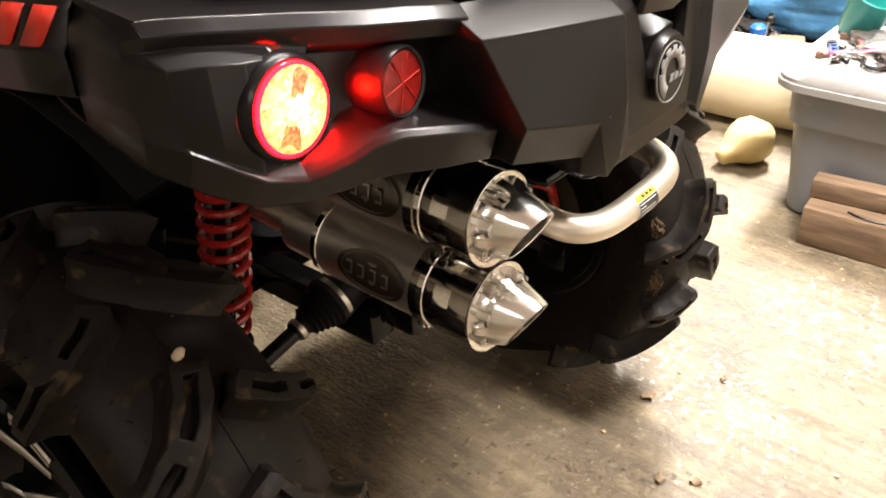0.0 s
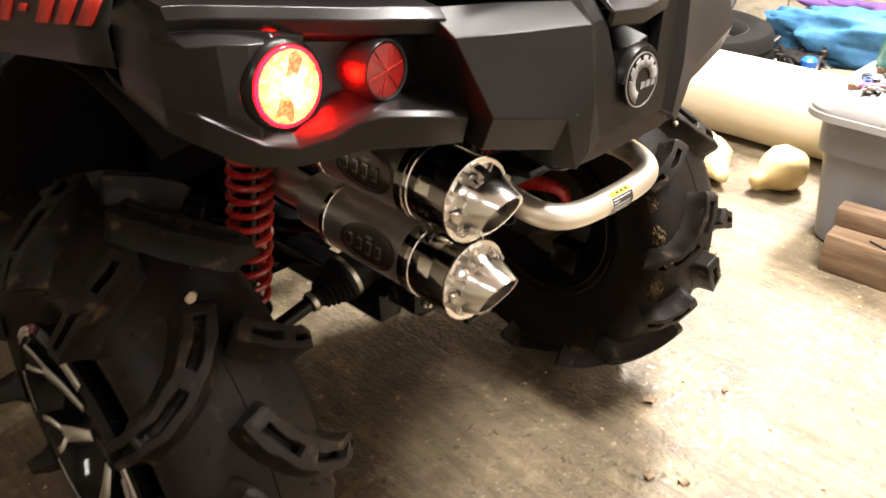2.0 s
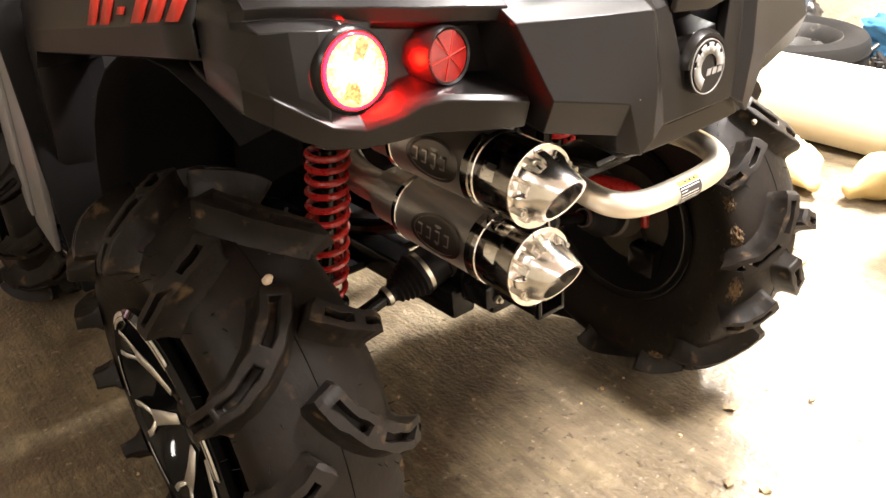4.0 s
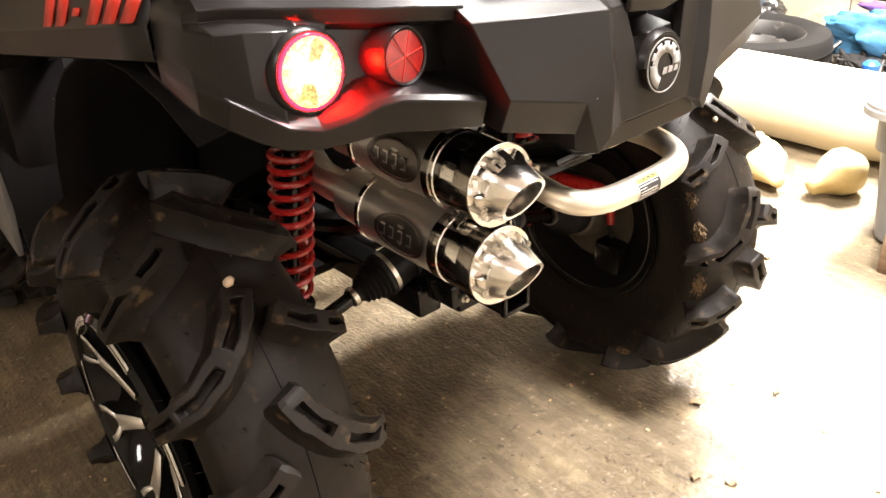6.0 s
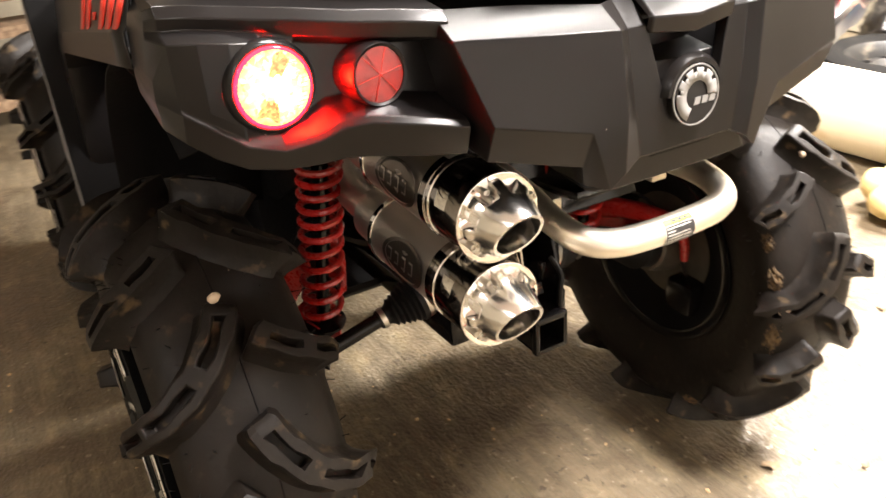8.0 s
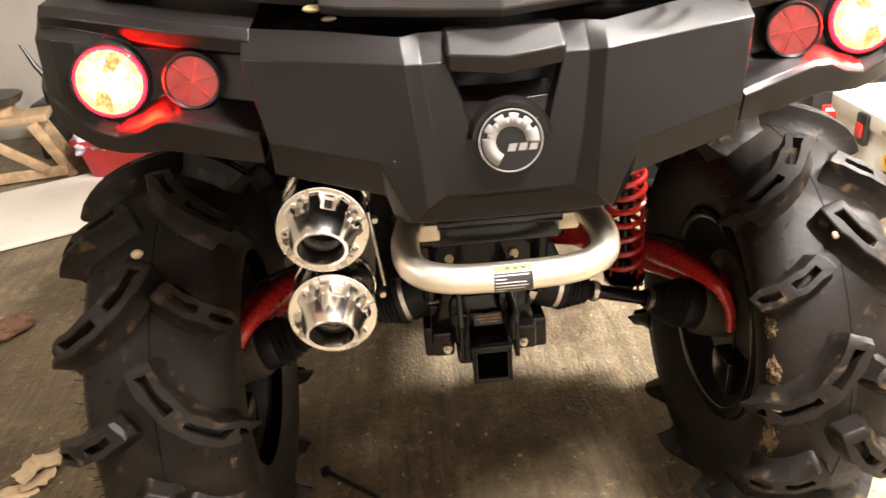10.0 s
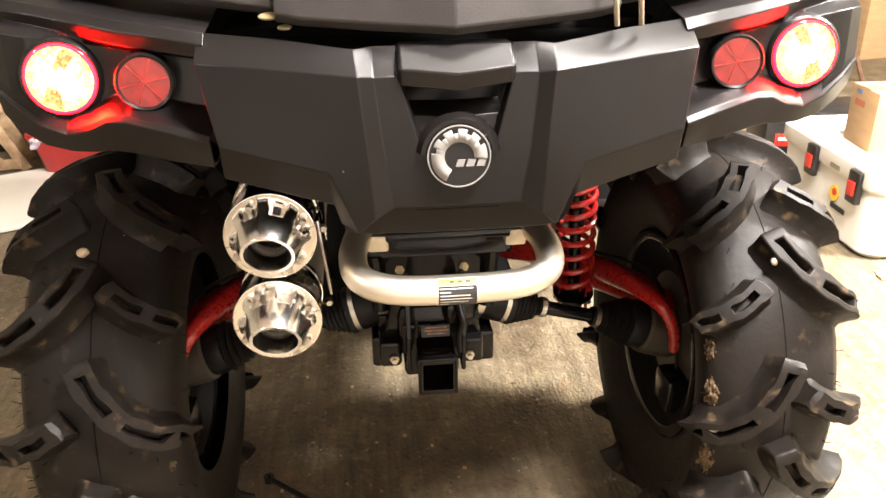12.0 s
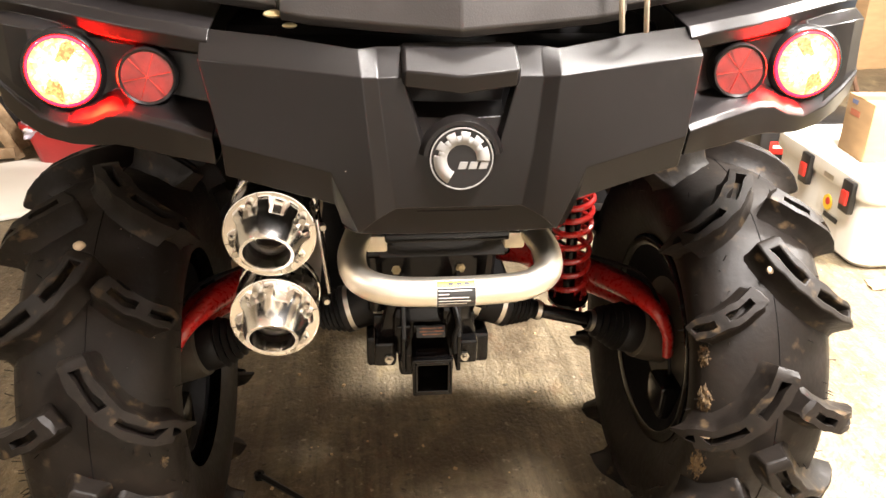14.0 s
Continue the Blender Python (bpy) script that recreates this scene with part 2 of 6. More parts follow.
# ---- builders ----
def finish(bm, smooth=True, angle=35):
    bmesh.ops.remove_doubles(bm, verts=bm.verts[:], dist=1e-6)
    bmesh.ops.recalc_face_normals(bm, faces=bm.faces[:])
    if smooth:
        for f in bm.faces:
            f.smooth = True
        for e in bm.edges:
            if len(e.link_faces) == 2 and e.calc_face_angle(0) > radians(angle):
                e.smooth = False


def mesh_object(name, bm, mat, angle=35):
    finish(bm, True, angle)
    data = bpy.data.meshes.new(name)
    bm.to_mesh(data)
    bm.free()
    data.materials.append(mat)
    return new(name, data)


def part(name, bm, mat, parent, label="", angle=35):
    ob = mesh_object(name, bm, mat, angle)
    ob.parent = parent
    if label:
        ob["label"] = label
    return ob


def thing(name, label, category, place=(0, 0, 0), group="", turn=0):
    ob = new(name)
    ob.empty_display_size = 0.05
    ob.matrix_world = pose(*place, 0, 0, turn)
    return tagged(ob, label, category, group)


def single(name, bm, mat, label, category, place=(0, 0, 0), turn=0, group="", kind="", angle=35):
    ob = mesh_object(name, bm, mat, angle)
    ob.matrix_world = pose(*place, 0, 0, turn)
    return tagged(ob, label, category, group, kind)


def box(bm, size, m=None, bevel=0.0, seg=2, taper=1.0):
    """A box round its middle; taper: how much narrower its top is."""
    b = bmesh.new()
    bmesh.ops.create_cube(b, size=1)
    for v in b.verts:
        k = taper if v.co.z > 0 else 1
        v.co = Vector((v.co.x * size[0] * k, v.co.y * size[1] * k, v.co.z * size[2]))
    if bevel:
        bmesh.ops.bevel(b, geom=b.edges[:], offset=bevel, segments=seg, affect="EDGES", profile=0.5)
    join(bm, b, m)
    return bm


def join(bm, b, m=None):
    if m is not None:
        bmesh.ops.transform(b, matrix=m, verts=b.verts[:])
    keep = {}
    for v in b.verts:
        keep[v] = bm.verts.new(v.co)
    for f in b.faces:
        try:
            bm.faces.new([keep[v] for v in f.verts])
        except ValueError:
            pass
    b.free()


def along(a, b):
    """The pose at a whose z axis points to b."""
    d = Vector(b) - Vector(a)
    return Matrix.Translation(a) @ d.to_track_quat("Z", "Y").to_matrix().to_4x4()


def lathe(bm, profile, m=None, seg=32, close=False, arc=360, start=0):
    """Turns (radius, height) pairs round z. close: joins the last pair to the first."""
    full = arc >= 360
    count = seg if full else seg + 1
    rings = []
    for r, h in profile:
        ring = []
        for i in range(count):
            a = radians(start + arc * i / seg)
            v = Vector((r * math.cos(a), r * math.sin(a), h))
            ring.append(bm.verts.new(m @ v if m is not None else v))
        rings.append(ring)
    pairs = list(zip(rings, rings[1:])) + ([(rings[-1], rings[0])] if close else [])
    for a, b in pairs:
        for i in range(seg):
            j = (i + 1) % count
            vs = [a[i], a[j], b[j], b[i]]
            bm.faces.new(vs)
    return bm


def sweep(bm, pts, radius, seg=12, caps=True, round_path=0, closed=False):
    """A tube along points; radius may be a list. round_path: Catmull-Rom steps between points."""
    pts = [Vector(p) for p in pts]
    rad = list(radius) if isinstance(radius, (list, tuple)) else [radius] * len(pts)
    if round_path:
        out, ro = [], []
        n = len(pts)
        spans = n if closed else n - 1
        for i in range(spans):
            if closed:
                p0, p1, p2, p3 = pts[i - 1], pts[i], pts[(i + 1) % n], pts[(i + 2) % n]
            else:
                p0, p1, p2, p3 = pts[max(i - 1, 0)], pts[i], pts[i + 1], pts[min(i + 2, n - 1)]
            for k in range(round_path):
                u = k / round_path
                out.append(0.5 * ((2 * p1) + (p2 - p0) * u + (2 * p0 - 5 * p1 + 4 * p2 - p3) * u * u + (3 * p1 - p0 - 3 * p2 + p3) * u ** 3))
                ro.append(rad[i] + (rad[(i + 1) % n] - rad[i]) * u)
        if not closed:
            out.append(pts[-1]), ro.append(rad[-1])
        pts, rad = out, ro
    n = len(pts)
    rings, side = [], None
    for i, p in enumerate(pts):
        d = (pts[(i + 1) % n] - pts[i - 1]) if (closed or 0 < i < n - 1) else (pts[1] - pts[0] if i == 0 else pts[-1] - pts[-2])
        d.normalize()
        if side is None:
            side = d.orthogonal().normalized()
        side = (side - d * side.dot(d)).normalized()
        up = d.cross(side)
        rings.append([bm.verts.new(p + rad[i] * (math.cos(a) * side + math.sin(a) * up)) for a in (2 * math.pi * k / seg for k in range(seg))])
    for i in range(n if closed else n - 1):
        a, b = rings[i], rings[(i + 1) % n]
        best = 0
        if closed and i == n - 1:
            best = min(range(seg), key=lambda s: (a[0].co - b[s].co).length)
        for k in range(seg):
            bm.faces.new((a[k], a[(k + 1) % seg], b[(k + 1 + best) % seg], b[(k + best) % seg]))
    if caps and not closed:
        bm.faces.new(rings[0]), bm.faces.new(rings[-1])
    return bm


def prism(bm, outline, depth, m=None, bevel=0.0):
    """A plate: an outline in x, y, from z = 0 up to depth."""
    b = bmesh.new()
    low = [b.verts.new((x, y, 0)) for x, y in outline]
    high = [b.verts.new((x, y, depth)) for x, y in outline]
    n = len(outline)
    b.faces.new(low), b.faces.new(high)
    for i in range(n):
        b.faces.new((low[i], low[(i + 1) % n], high[(i + 1) % n], high[i]))
    if bevel:
        bmesh.ops.bevel(b, geom=b.edges[:], offset=bevel, segments=2, affect="EDGES", profile=0.5)
    join(bm, b, m)
    return bm


def grid(bm, rows, close=False):
    """Faces between rows of points of the same length."""
    vs = [[bm.verts.new(p) for p in row] for row in rows]
    for a, b in zip(vs, vs[1:]):
        for i in range(len(a) - 1):
            bm.faces.new((a[i], a[i + 1], b[i + 1], b[i]))
    return bm


def thicken(ob, depth, offset=-1):
    s = ob.modifiers.new("thickness", "SOLIDIFY")
    s.thickness, s.offset, s.use_even_offset = depth, offset, True
    return ob


def soften(ob, width, seg=2, angle=25):
    b = ob.modifiers.new("worn_edges", "BEVEL")
    b.width, b.segments, b.limit_method, b.angle_limit = width, seg, "ANGLE", radians(angle)
    b.harden_normals = False
    return ob


def flip(points, s):
    return [(s * x, y, z) for x, y, z in points]


def facing(centre, normal, spin=0):
    """The pose at centre whose z axis is the normal, with x level."""
    z = Vector(normal).normalized()
    x = Vector((0, 0, 1)).cross(z).normalized()
    y = z.cross(x)
    m = Matrix((x, y, z)).transposed().to_4x4()
    return Matrix.Translation(centre) @ m @ pose(0, 0, 0, 0, 0, spin)


# ---- the room ----
def slab(name, size, place, mat, label, category):
    bm = box(bmesh.new(), size)
    return single(name, bm, mat, label, category, place, kind="structure")


slab("floor", (7.1, 8.4, 0.12), (0.05, 1.2, -0.06), CONCRETE, "worn stained concrete garage floor", "floor")
# ceiling is out of view; pale so its bounce lifts the dark areas
slab("ceiling", (7.1, 8.4, 0.12), (0.05, 1.2, 2.72), CEILING_BOARD, "unseen pale board ceiling that bounces light", "ceiling")
slab("wall_west", (0.15, 8.4, 2.66), (-3.425, 1.2, 1.33), BLOCK, "grey block garage wall", "wall")
slab("wall_east", (0.15, 8.4, 2.66), (3.525, 1.2, 1.33), BLOCK, "grey block garage wall with stains", "wall")
# unseen south wall, kept pale to throw light on the chrome
slab("wall_south", (6.8, 0.15, 2.66), (0.05, -2.925, 1.33), WHITE_WALL, "unseen grey painted wall that bounces light", "wall")
slab("wall_north", (6.8, 0.15, 2.66), (0.05, 5.325, 1.33), BLOCK, "dim grey block garage wall", "wall")

# ---- the quad bike ----
quad = thing("quad_bike", "black quad bike with red suspension and lit tail lamps", "quad bike")


def fascia():
    """The centre tail panel: two ridges, a top facet, folded lower corners and a kicked lip, mirrored."""
    bm = bmesh.new()
    for s in (1, -1):
        top = [(0.062, 0.036, 0.980), (0.084, 0.036, 0.980), (0.102, 0.030, 0.978), (0.180, 0.060, 0.985), (0.258, 0.085, 0.990)]
        crease = [(0.060, 0.012, 0.954), (0.084, 0.011, 0.954), (0.099, 0.002, 0.957), (0.180, 0.022, 0.962), (0.258, 0.045, 0.967)]
        mid = [(0.041, 0.004, 0.887), (0.076, 0.005, 0.880), (0.092, -0.005, 0.876), (0.140, 0.000, 0.866), (0.238, 0.012, 0.891)]
        low = [(0.040, 0.003, 0.823), (0.068, 0.003, 0.823), (0.090, -0.001, 0.811), (0.106, 0.003, 0.796)]
        mid[3] = (0.132, 0.000, 0.863)
        under = [(0.127, 0.018, 0.822), (0.239, 0.025, 0.855)]
        inside = [(0.127, 0.10, 0.830), (0.239, 0.10, 0.862)]
        grid(bm, [flip(r, s) for r in (top, crease, mid)])
        grid(bm, [flip(r, s) for r in (mid[:4], low)])
        # outer return towards the lamp housing
        grid(bm, [flip(r, s) for r in ([top[4], crease[4], mid[4], under[1]],
                                       [(0.263, 0.15, 0.990), (0.263, 0.12, 0.967), (0.244, 0.09, 0.891), (0.242, 0.08, 0.868)])])
        # folded lower corner and its underside
        grid(bm, [flip(r, s) for r in (mid[3:5], under, inside)])
        grid(bm, [flip(r, s) for r in ([mid[3], low[3]], [under[0], (0.121, 0.022, 0.797)], [inside[0], (0.120, 0.10, 0.803)])])
        # kicked lip under the emblem
        grid(bm, [flip(r, s) for r in ([(0.0, 0.003, 0.823), low[0], low[1], low[2], low[3]],
                                       [(0.0, 0.012, 0.8225), (0.040, 0.012, 0.8225), (0.069, 0.012, 0.8220), (0.0925, 0.011, 0.8095), (0.108, 0.012, 0.7955)],
                                       [(0.0, 0.016, 0.788), (0.050, 0.016, 0.788), (0.090, 0.016, 0.789), (0.108, 0.017, 0.790), (0.121, 0.022, 0.7935)],
                                       [(0.0, 0.08, 0.797), (0.050, 0.08, 0.797), (0.090, 0.08, 0.798), (0.108, 0.085, 0.799), (0.120, 0.10, 0.803)])])
        # panel under the pull handle
        grid(bm, [flip(r, s) for r in ([(0.0, 0.004, 0.887), mid[0]], [(0.0, 0.003, 0.823), low[0]])])
        # sunk centre with its slanting side walls
        grid(bm, [flip(r, s) for r in ([crease[0], mid[0]], [(0.057, 0.024, 0.950), (0.038, 0.012, 0.889)])])
        grid(bm, [flip(r, s) for r in ([top[0], crease[0]], [(0.059, 0.06, 0.978), (0.057, 0.024, 0.950)])])
        grid(bm, [flip(r, s) for r in ([(0.0, 0.004, 0.887), mid[0]], [(0.0, 0.012, 0.889), (0.038, 0.012, 0.889)], [(0.0, 0.018, 0.909), (0.046, 0.019, 0.911)], [(0.0, 0.060, 0.915), (0.050, 0.060, 0.917)], [(0.0, 0.06, 0.98), (0.059, 0.06, 0.978)])])
    ob = part("rear_fascia", bm, BLACK_PLASTIC, quad, "grained black plastic tail panel", angle=14)
    thicken(ob, 0.003, 1)
    soften(ob, 0.0036, 3, 14)
    return ob


tail = fascia()


def pull_handle():
    bm = bmesh.new()
    rows = []
    for x in (-0.059, -0.056, 0.0, 0.056, 0.059):
        k = 1 - abs(x) / 0.059
        e = 0.0 if abs(x) < 0.058 else 0.004
        rows.append([(x, 0.050, 0.982 - e), (x, 0.024 + e, 0.983 - e), (x, 0.001 - 0.006 * k + e, 0.9645 - 0.005 * k), (x, 0.004 - 0.005 * k + e, 0.948 - 0.007 * k + e), (x, 0.020, 0.946 - 0.005 * k + e), (x, 0.05, 0.950)])
    grid(bm, rows)
    ob = part("pull_handle", bm, GLOSS_PLASTIC, tail, "smooth black pull handle with a shallow V edge", 14)
    soften(ob, 0.0015, 2, 14)


pull_handle()
part("tail_core", box(bmesh.new(), (0.40, 0.14, 0.135), pose(0, 0.150, 0.905), 0.01), DEEP_BLACK, quad)
part("deck_core", box(bmesh.new(), (0.86, 0.42, 0.09), pose(0, 0.46, 0.975), 0.01), DEEP_BLACK, quad)


def emblem():
    m = facing((0, -0.006, 0.876), (0, -1, 0.06))
    hood = bmesh.new()
    lathe(hood, [(0.0345, -0.008), (0.0345, 0.002), (0.0390, 0.002), (0.0430, -0.004), (0.0440, -0.008)], m, 30, arc=168, start=6)
    part("emblem_hood", hood, BLACK_PLASTIC, tail, "raised plastic arch over the emblem", 40)
    disc = lathe(bmesh.new(), [(0.0, 0.0015), (0.031, 0.0015), (0.033, 0.0), (0.033, -0.008)], m, 40)
    plate = part("emblem_disc", disc, GLOSS_PLASTIC, tail, "round black emblem disc")
    ring = lathe(bmesh.new(), [(0.0311, 0.0012), (0.0313, 0.0024), (0.0325, 0.0024), (0.0328, 0.0012)], m, 48)
    mark = bmesh.new()
    # open cog: a broad arc with square teeth on its rim
    steps = 60
    rim_r = lambda i: 0.0245 if 8 <= i < 46 and i % 8 in (0, 1, 2) else 0.0288
    arc = lambda i: radians(-6 + 246 * i / steps)
    for i in range(steps):
        a0, a1, r1 = arc(i), arc(i + 1), rim_r(i)
        mark.faces.new([mark.verts.new(m @ Vector((r * math.cos(t), r * math.sin(t), 0.0030))) for r, t in ((0.0152, a0), (r1, a0), (r1, a1), (0.0152, a1))])
    part("emblem_ring", ring, WHITE_INK, tail, "silver rim")
    thicken(part("emblem_mark", mark, WHITE_INK, tail, "silver toothed arc", 10), 0.0008, 0)
    bars = bmesh.new()
    for k in range(3):
        x = -0.004 + 0.0108 * k
        prism(bars, [(x, -0.0105), (x + 0.008, -0.0105), (x + 0.0105, -0.0030), (x + 0.0025, -0.0030)], 0.0014, m @ Matrix.Translation((0, 0, 0.0013)))
    part("emblem_bars", bars, WHITE_INK, tail, "three silver slanted bars")
    slot = box(bmesh.new(), (0.090, 0.004, 0.0032), pose(0, 0.0120, 0.8130, -12), 0.001)
    part("lip_slot", slot, DEEP_BLACK, tail)


emblem()
for s in (-1, 1):
    part("worn_corner", box(bmesh.new(), (0.0022, 0.002, 0.0105), pose(s * 0.0395, 0.0025, 0.8865, 0, s * 12, 0), 0.0006), WHITE_INK, tail, "worn pale corner of the moulded V line")


def lamp_housing(s):
    """One tail corner: cavity for the lamps, wavy lip below and an overhanging band above."""
    st = [(0.252, 0.034, 0.892, 0.862, 0.982, 0.098), (0.300, 0.048, 0.902, 0.867, 0.988, 0.103), (0.340, 0.062, 0.909, 0.873, 0.992, 0.109),
          (0.362, 0.071, 0.907, 0.874, 0.995, 0.115), (0.385, 0.082, 0.896, 0.870, 0.998, 0.117), (0.414, 0.097, 0.889, 0.867, 1.001, 0.117),
          (0.445, 0.110, 0.897, 0.871, 1.005, 0.114), (0.470, 0.120, 0.915, 0.884, 1.008, 0.122), (0.491, 0.134, 0.931, 0.900, 1.008, 0.139)]
    rows = []
    for x, y, z, zb, zt, face in st:
        rows.append([(x, y + 0.11, zb + 0.014), (x, y + 0.03, zb - 0.001), (x, y + 0.008, zb), (x, y, z - 0.004), (x, y + 0.004, z), (x, face, z + 0.014),
                     (x, face + 0.004, zt - 0.020), (x, y + 0.034, zt - 0.012), (x, y + 0.031, zt), (x, y + 0.040, zt + 0.008), (x, y + 0.15, zt + 0.022)])
    # round the corner, closing on to the side
    rows.append([(0.494, 0.30, 0.925), (0.500, 0.20, 0.906), (0.503, 0.175, 0.908), (0.506, 0.165, 0.936), (0.505, 0.168, 0.941), (0.503, 0.175, 0.953),
                 (0.501, 0.178, 0.990), (0.500, 0.180, 0.997), (0.498, 0.182, 1.005), (0.490, 0.19, 1.016), (0.46, 0.28, 1.028)])
    rows.append([(0.494, 0.32, 0.935), (0.503, 0.252, 0.925), (0.505, 0.250, 0.928), (0.506, 0.248, 0.944), (0.506, 0.248, 0.948), (0.505, 0.250, 0.958),
                 (0.503, 0.252, 0.986), (0.502, 0.252, 0.993), (0.499, 0.252, 1.003), (0.490, 0.252, 1.014), (0.46, 0.30, 1.028)])
    bm = grid(bmesh.new(), [flip(r, s) for r in rows])
    ob = part("tail_lamp_housing", bm, GLOSS_PLASTIC, quad, "smooth black plastic tail lamp housing with a wavy lip", 22)
    thicken(ob, 0.003, 1)
    soften(ob, 0.002, 2, 20)
    n = (s * -0.04, -0.99, 0.06)
    m = facing((s * 0.414, 0.1120, 0.943), n)
    bez = lathe(bmesh.new(), [(0.0446, -0.0060), (0.0436, -0.0008), (0.0420, 0.0028), (0.0396, 0.0052), (0.0376, 0.0050)], m, 40)
    part("lamp_bezel", bez, GLOSS_PLASTIC, ob, "black plastic pod round the lamp")
    ring = lathe(bmesh.new(), [(0.0345, 0.0078), (0.0362, 0.0074), (0.0374, 0.0062), (0.0377, 0.0040)], m, 40)
    part("lamp_ring", ring, LAMP_RING, ob, "glowing red lens rim")
    lens = bmesh.new()
    prof = [(0.0001, 0.0108)] + [(0.0345 * k / 6, 0.0108 - 0.004 * (k / 6) ** 2) for k in range(1, 7)]
    lathe(lens, prof, None, 36)
    part("tail_lamp", lens, LAMP_LIT, ob, "round tail lamp lit bright red").matrix_local = m
    # two fan-shaped facets of the reflector that stay dim
    side, up = Vector((s, 0, 0)), Vector((0, 0.08, 1)).normalized()
    nn = Vector(n).normalized()
    for a0, a1, r0, r1 in ((72, 128, 0.34, 0.86), (272, 330, 0.36, 0.88)):
        fan, rows = bmesh.new(), []
        for i in range(9):
            a = radians(a0 + (a1 - a0) * i / 8)
            wob = 0.05 * math.sin(0.9 * i + a0)
            row = []
            for j in range(5):
                q = (r0 + wob) + (r1 - r0 + wob) * j / 4
                row.append(Vector((s * 0.414, 0.1120, 0.943)) + nn * (0.0112 - 0.004 * q * q) + 0.0345 * q * (side * math.cos(a) + up * math.sin(a)))
            rows.append(row)
        part("lens_facet", grid(fan, rows), LAMP_DIM, ob, "dim fan-shaped facet of the lamp reflector")
    # short flutes along the inner edge of the lens
    for k in range(13):
        a = radians(-50 + 100 * k / 12)
        flute = box(bmesh.new(), (0.0085, 0.0007, 0.0006), m @ pose(s * -0.0282 * math.cos(a), 0.0300 * math.sin(a), 0.0083), 0.0002)
        part("lens_flute", flute, LAMP_FLUTE, ob)
    m2 = facing((s * 0.3205, 0.079, 0.943), (s * -0.10, -0.99, 0.06))
    barrel = lathe(bmesh.new(), [(0.0280, -0.05), (0.0302, -0.048), (0.0302, 0.0), (0.0287, 0.003), (0.0262, 0.0015)], m2, 36)
    part("reflector_barrel", barrel, GLOSS_PLASTIC, ob, "black round barrel round the reflector")
    for k in range(6):
        sector = lathe(bmesh.new(), [(0.0002, 0.0015), (0.0260, 0.0005)], m2 @ pose(0, 0, 0.0004 * (k % 2), 1.2 if k % 2 else -1.2, 0, 0), 6, arc=60, start=60 * k)
        part("reflector_sector", sector, REFLECTOR_RED, ob, "dark red reflector sector")
    for k in range(3):
        rib = box(bmesh.new(), (0.050, 0.0005, 0.0010), m2 @ pose(0, 0, 0.0018, 0, 0, 60 * k + 10), 0.0003)
        part("reflector_rib", rib, RED_INK, ob, "fine moulded red line")
    return ob


for s in (-1, 1):
    lamp_housing(s)


def side_panel(s):
    """Rear mudguard: flank with a lower band, from the lamp corner forward round the wheel opening."""
    rows = []
    for k in range(9):
        u = k / 8
        y = 0.253 + 0.72 * u
        sag = -0.115 * u
        rows.append([(0.40, y + 0.01, 1.055 + 0.3 * sag), (0.470, y, 1.040 + 0.55 * sag), (0.496, y, 1.014 + 0.7 * sag), (0.502, y, 0.992 + 0.95 * sag), (0.508, y, 0.985 + sag), (0.508, y, 0.952 + sag), (0.498, y, 0.948 + sag), (0.40, y, 0.94 + sag)])
    # front edge drops towards the foot well
    for y, z in ((1.01, 0.80), (1.06, 0.62), (1.13, 0.42)):
        rows.append([(0.40, y + 0.05, z + 0.18), (0.47, y + 0.05, z + 0.14), (0.496, y + 0.045, z + 0.10), (0.502, y + 0.035, z + 0.06), (0.508, y + 0.025, z + 0.03), (0.508, y, z), (0.498, y - 0.004, z), (0.40, y - 0.01, z)])
    bm = grid(bmesh.new(), [flip(r, s) for r in rows])
    ob = part("mudguard", bm, GLOSS_PLASTIC, quad, "smooth black plastic rear mudguard", 25)
    thicken(ob, 0.003, 1)
    return ob


guards = [side_panel(s) for s in (-1, 1)]


def flank_decal(s, parent):
    """Slanted red block marks of a wordmark, drawn as plain bars."""
    for k in range(6):
        bm = bmesh.new()
        y = 0.284 + 0.058 * k + (0.010 if k > 2 else 0)
        u = (y - 0.253) / 0.72
        h = 0.036
        if k == 3:
            b = [(y + 0.010, 0.30), (y + 0.036, 0.30), (y + 0.030, 0.52), (y + 0.004, 0.52)]
        else:
            b = [(y + 0.010, 0.0), (y + 0.050, 0.0), (y + 0.022, 1.0), (y - 0.018, 1.0)]
        corners = []
        for yy, v in b:
            sag = -0.115 * (yy - 0.253) / 0.72
            z0, z1 = 0.9865 + 0.98 * sag, 1.018 + 0.70 * sag
            corners.append(bm.verts.new((s * (0.5085 - 0.0105 * v), yy, z0 + (z1 - z0) * v)))
        bm.faces.new(corners)
        thicken(part("flank_mark", bm, RED_INK, parent, "red slanted wordmark bar"), 0.0015, 0)


for g, s in zip(guards, (-1, 1)):
    flank_decal(s, g)


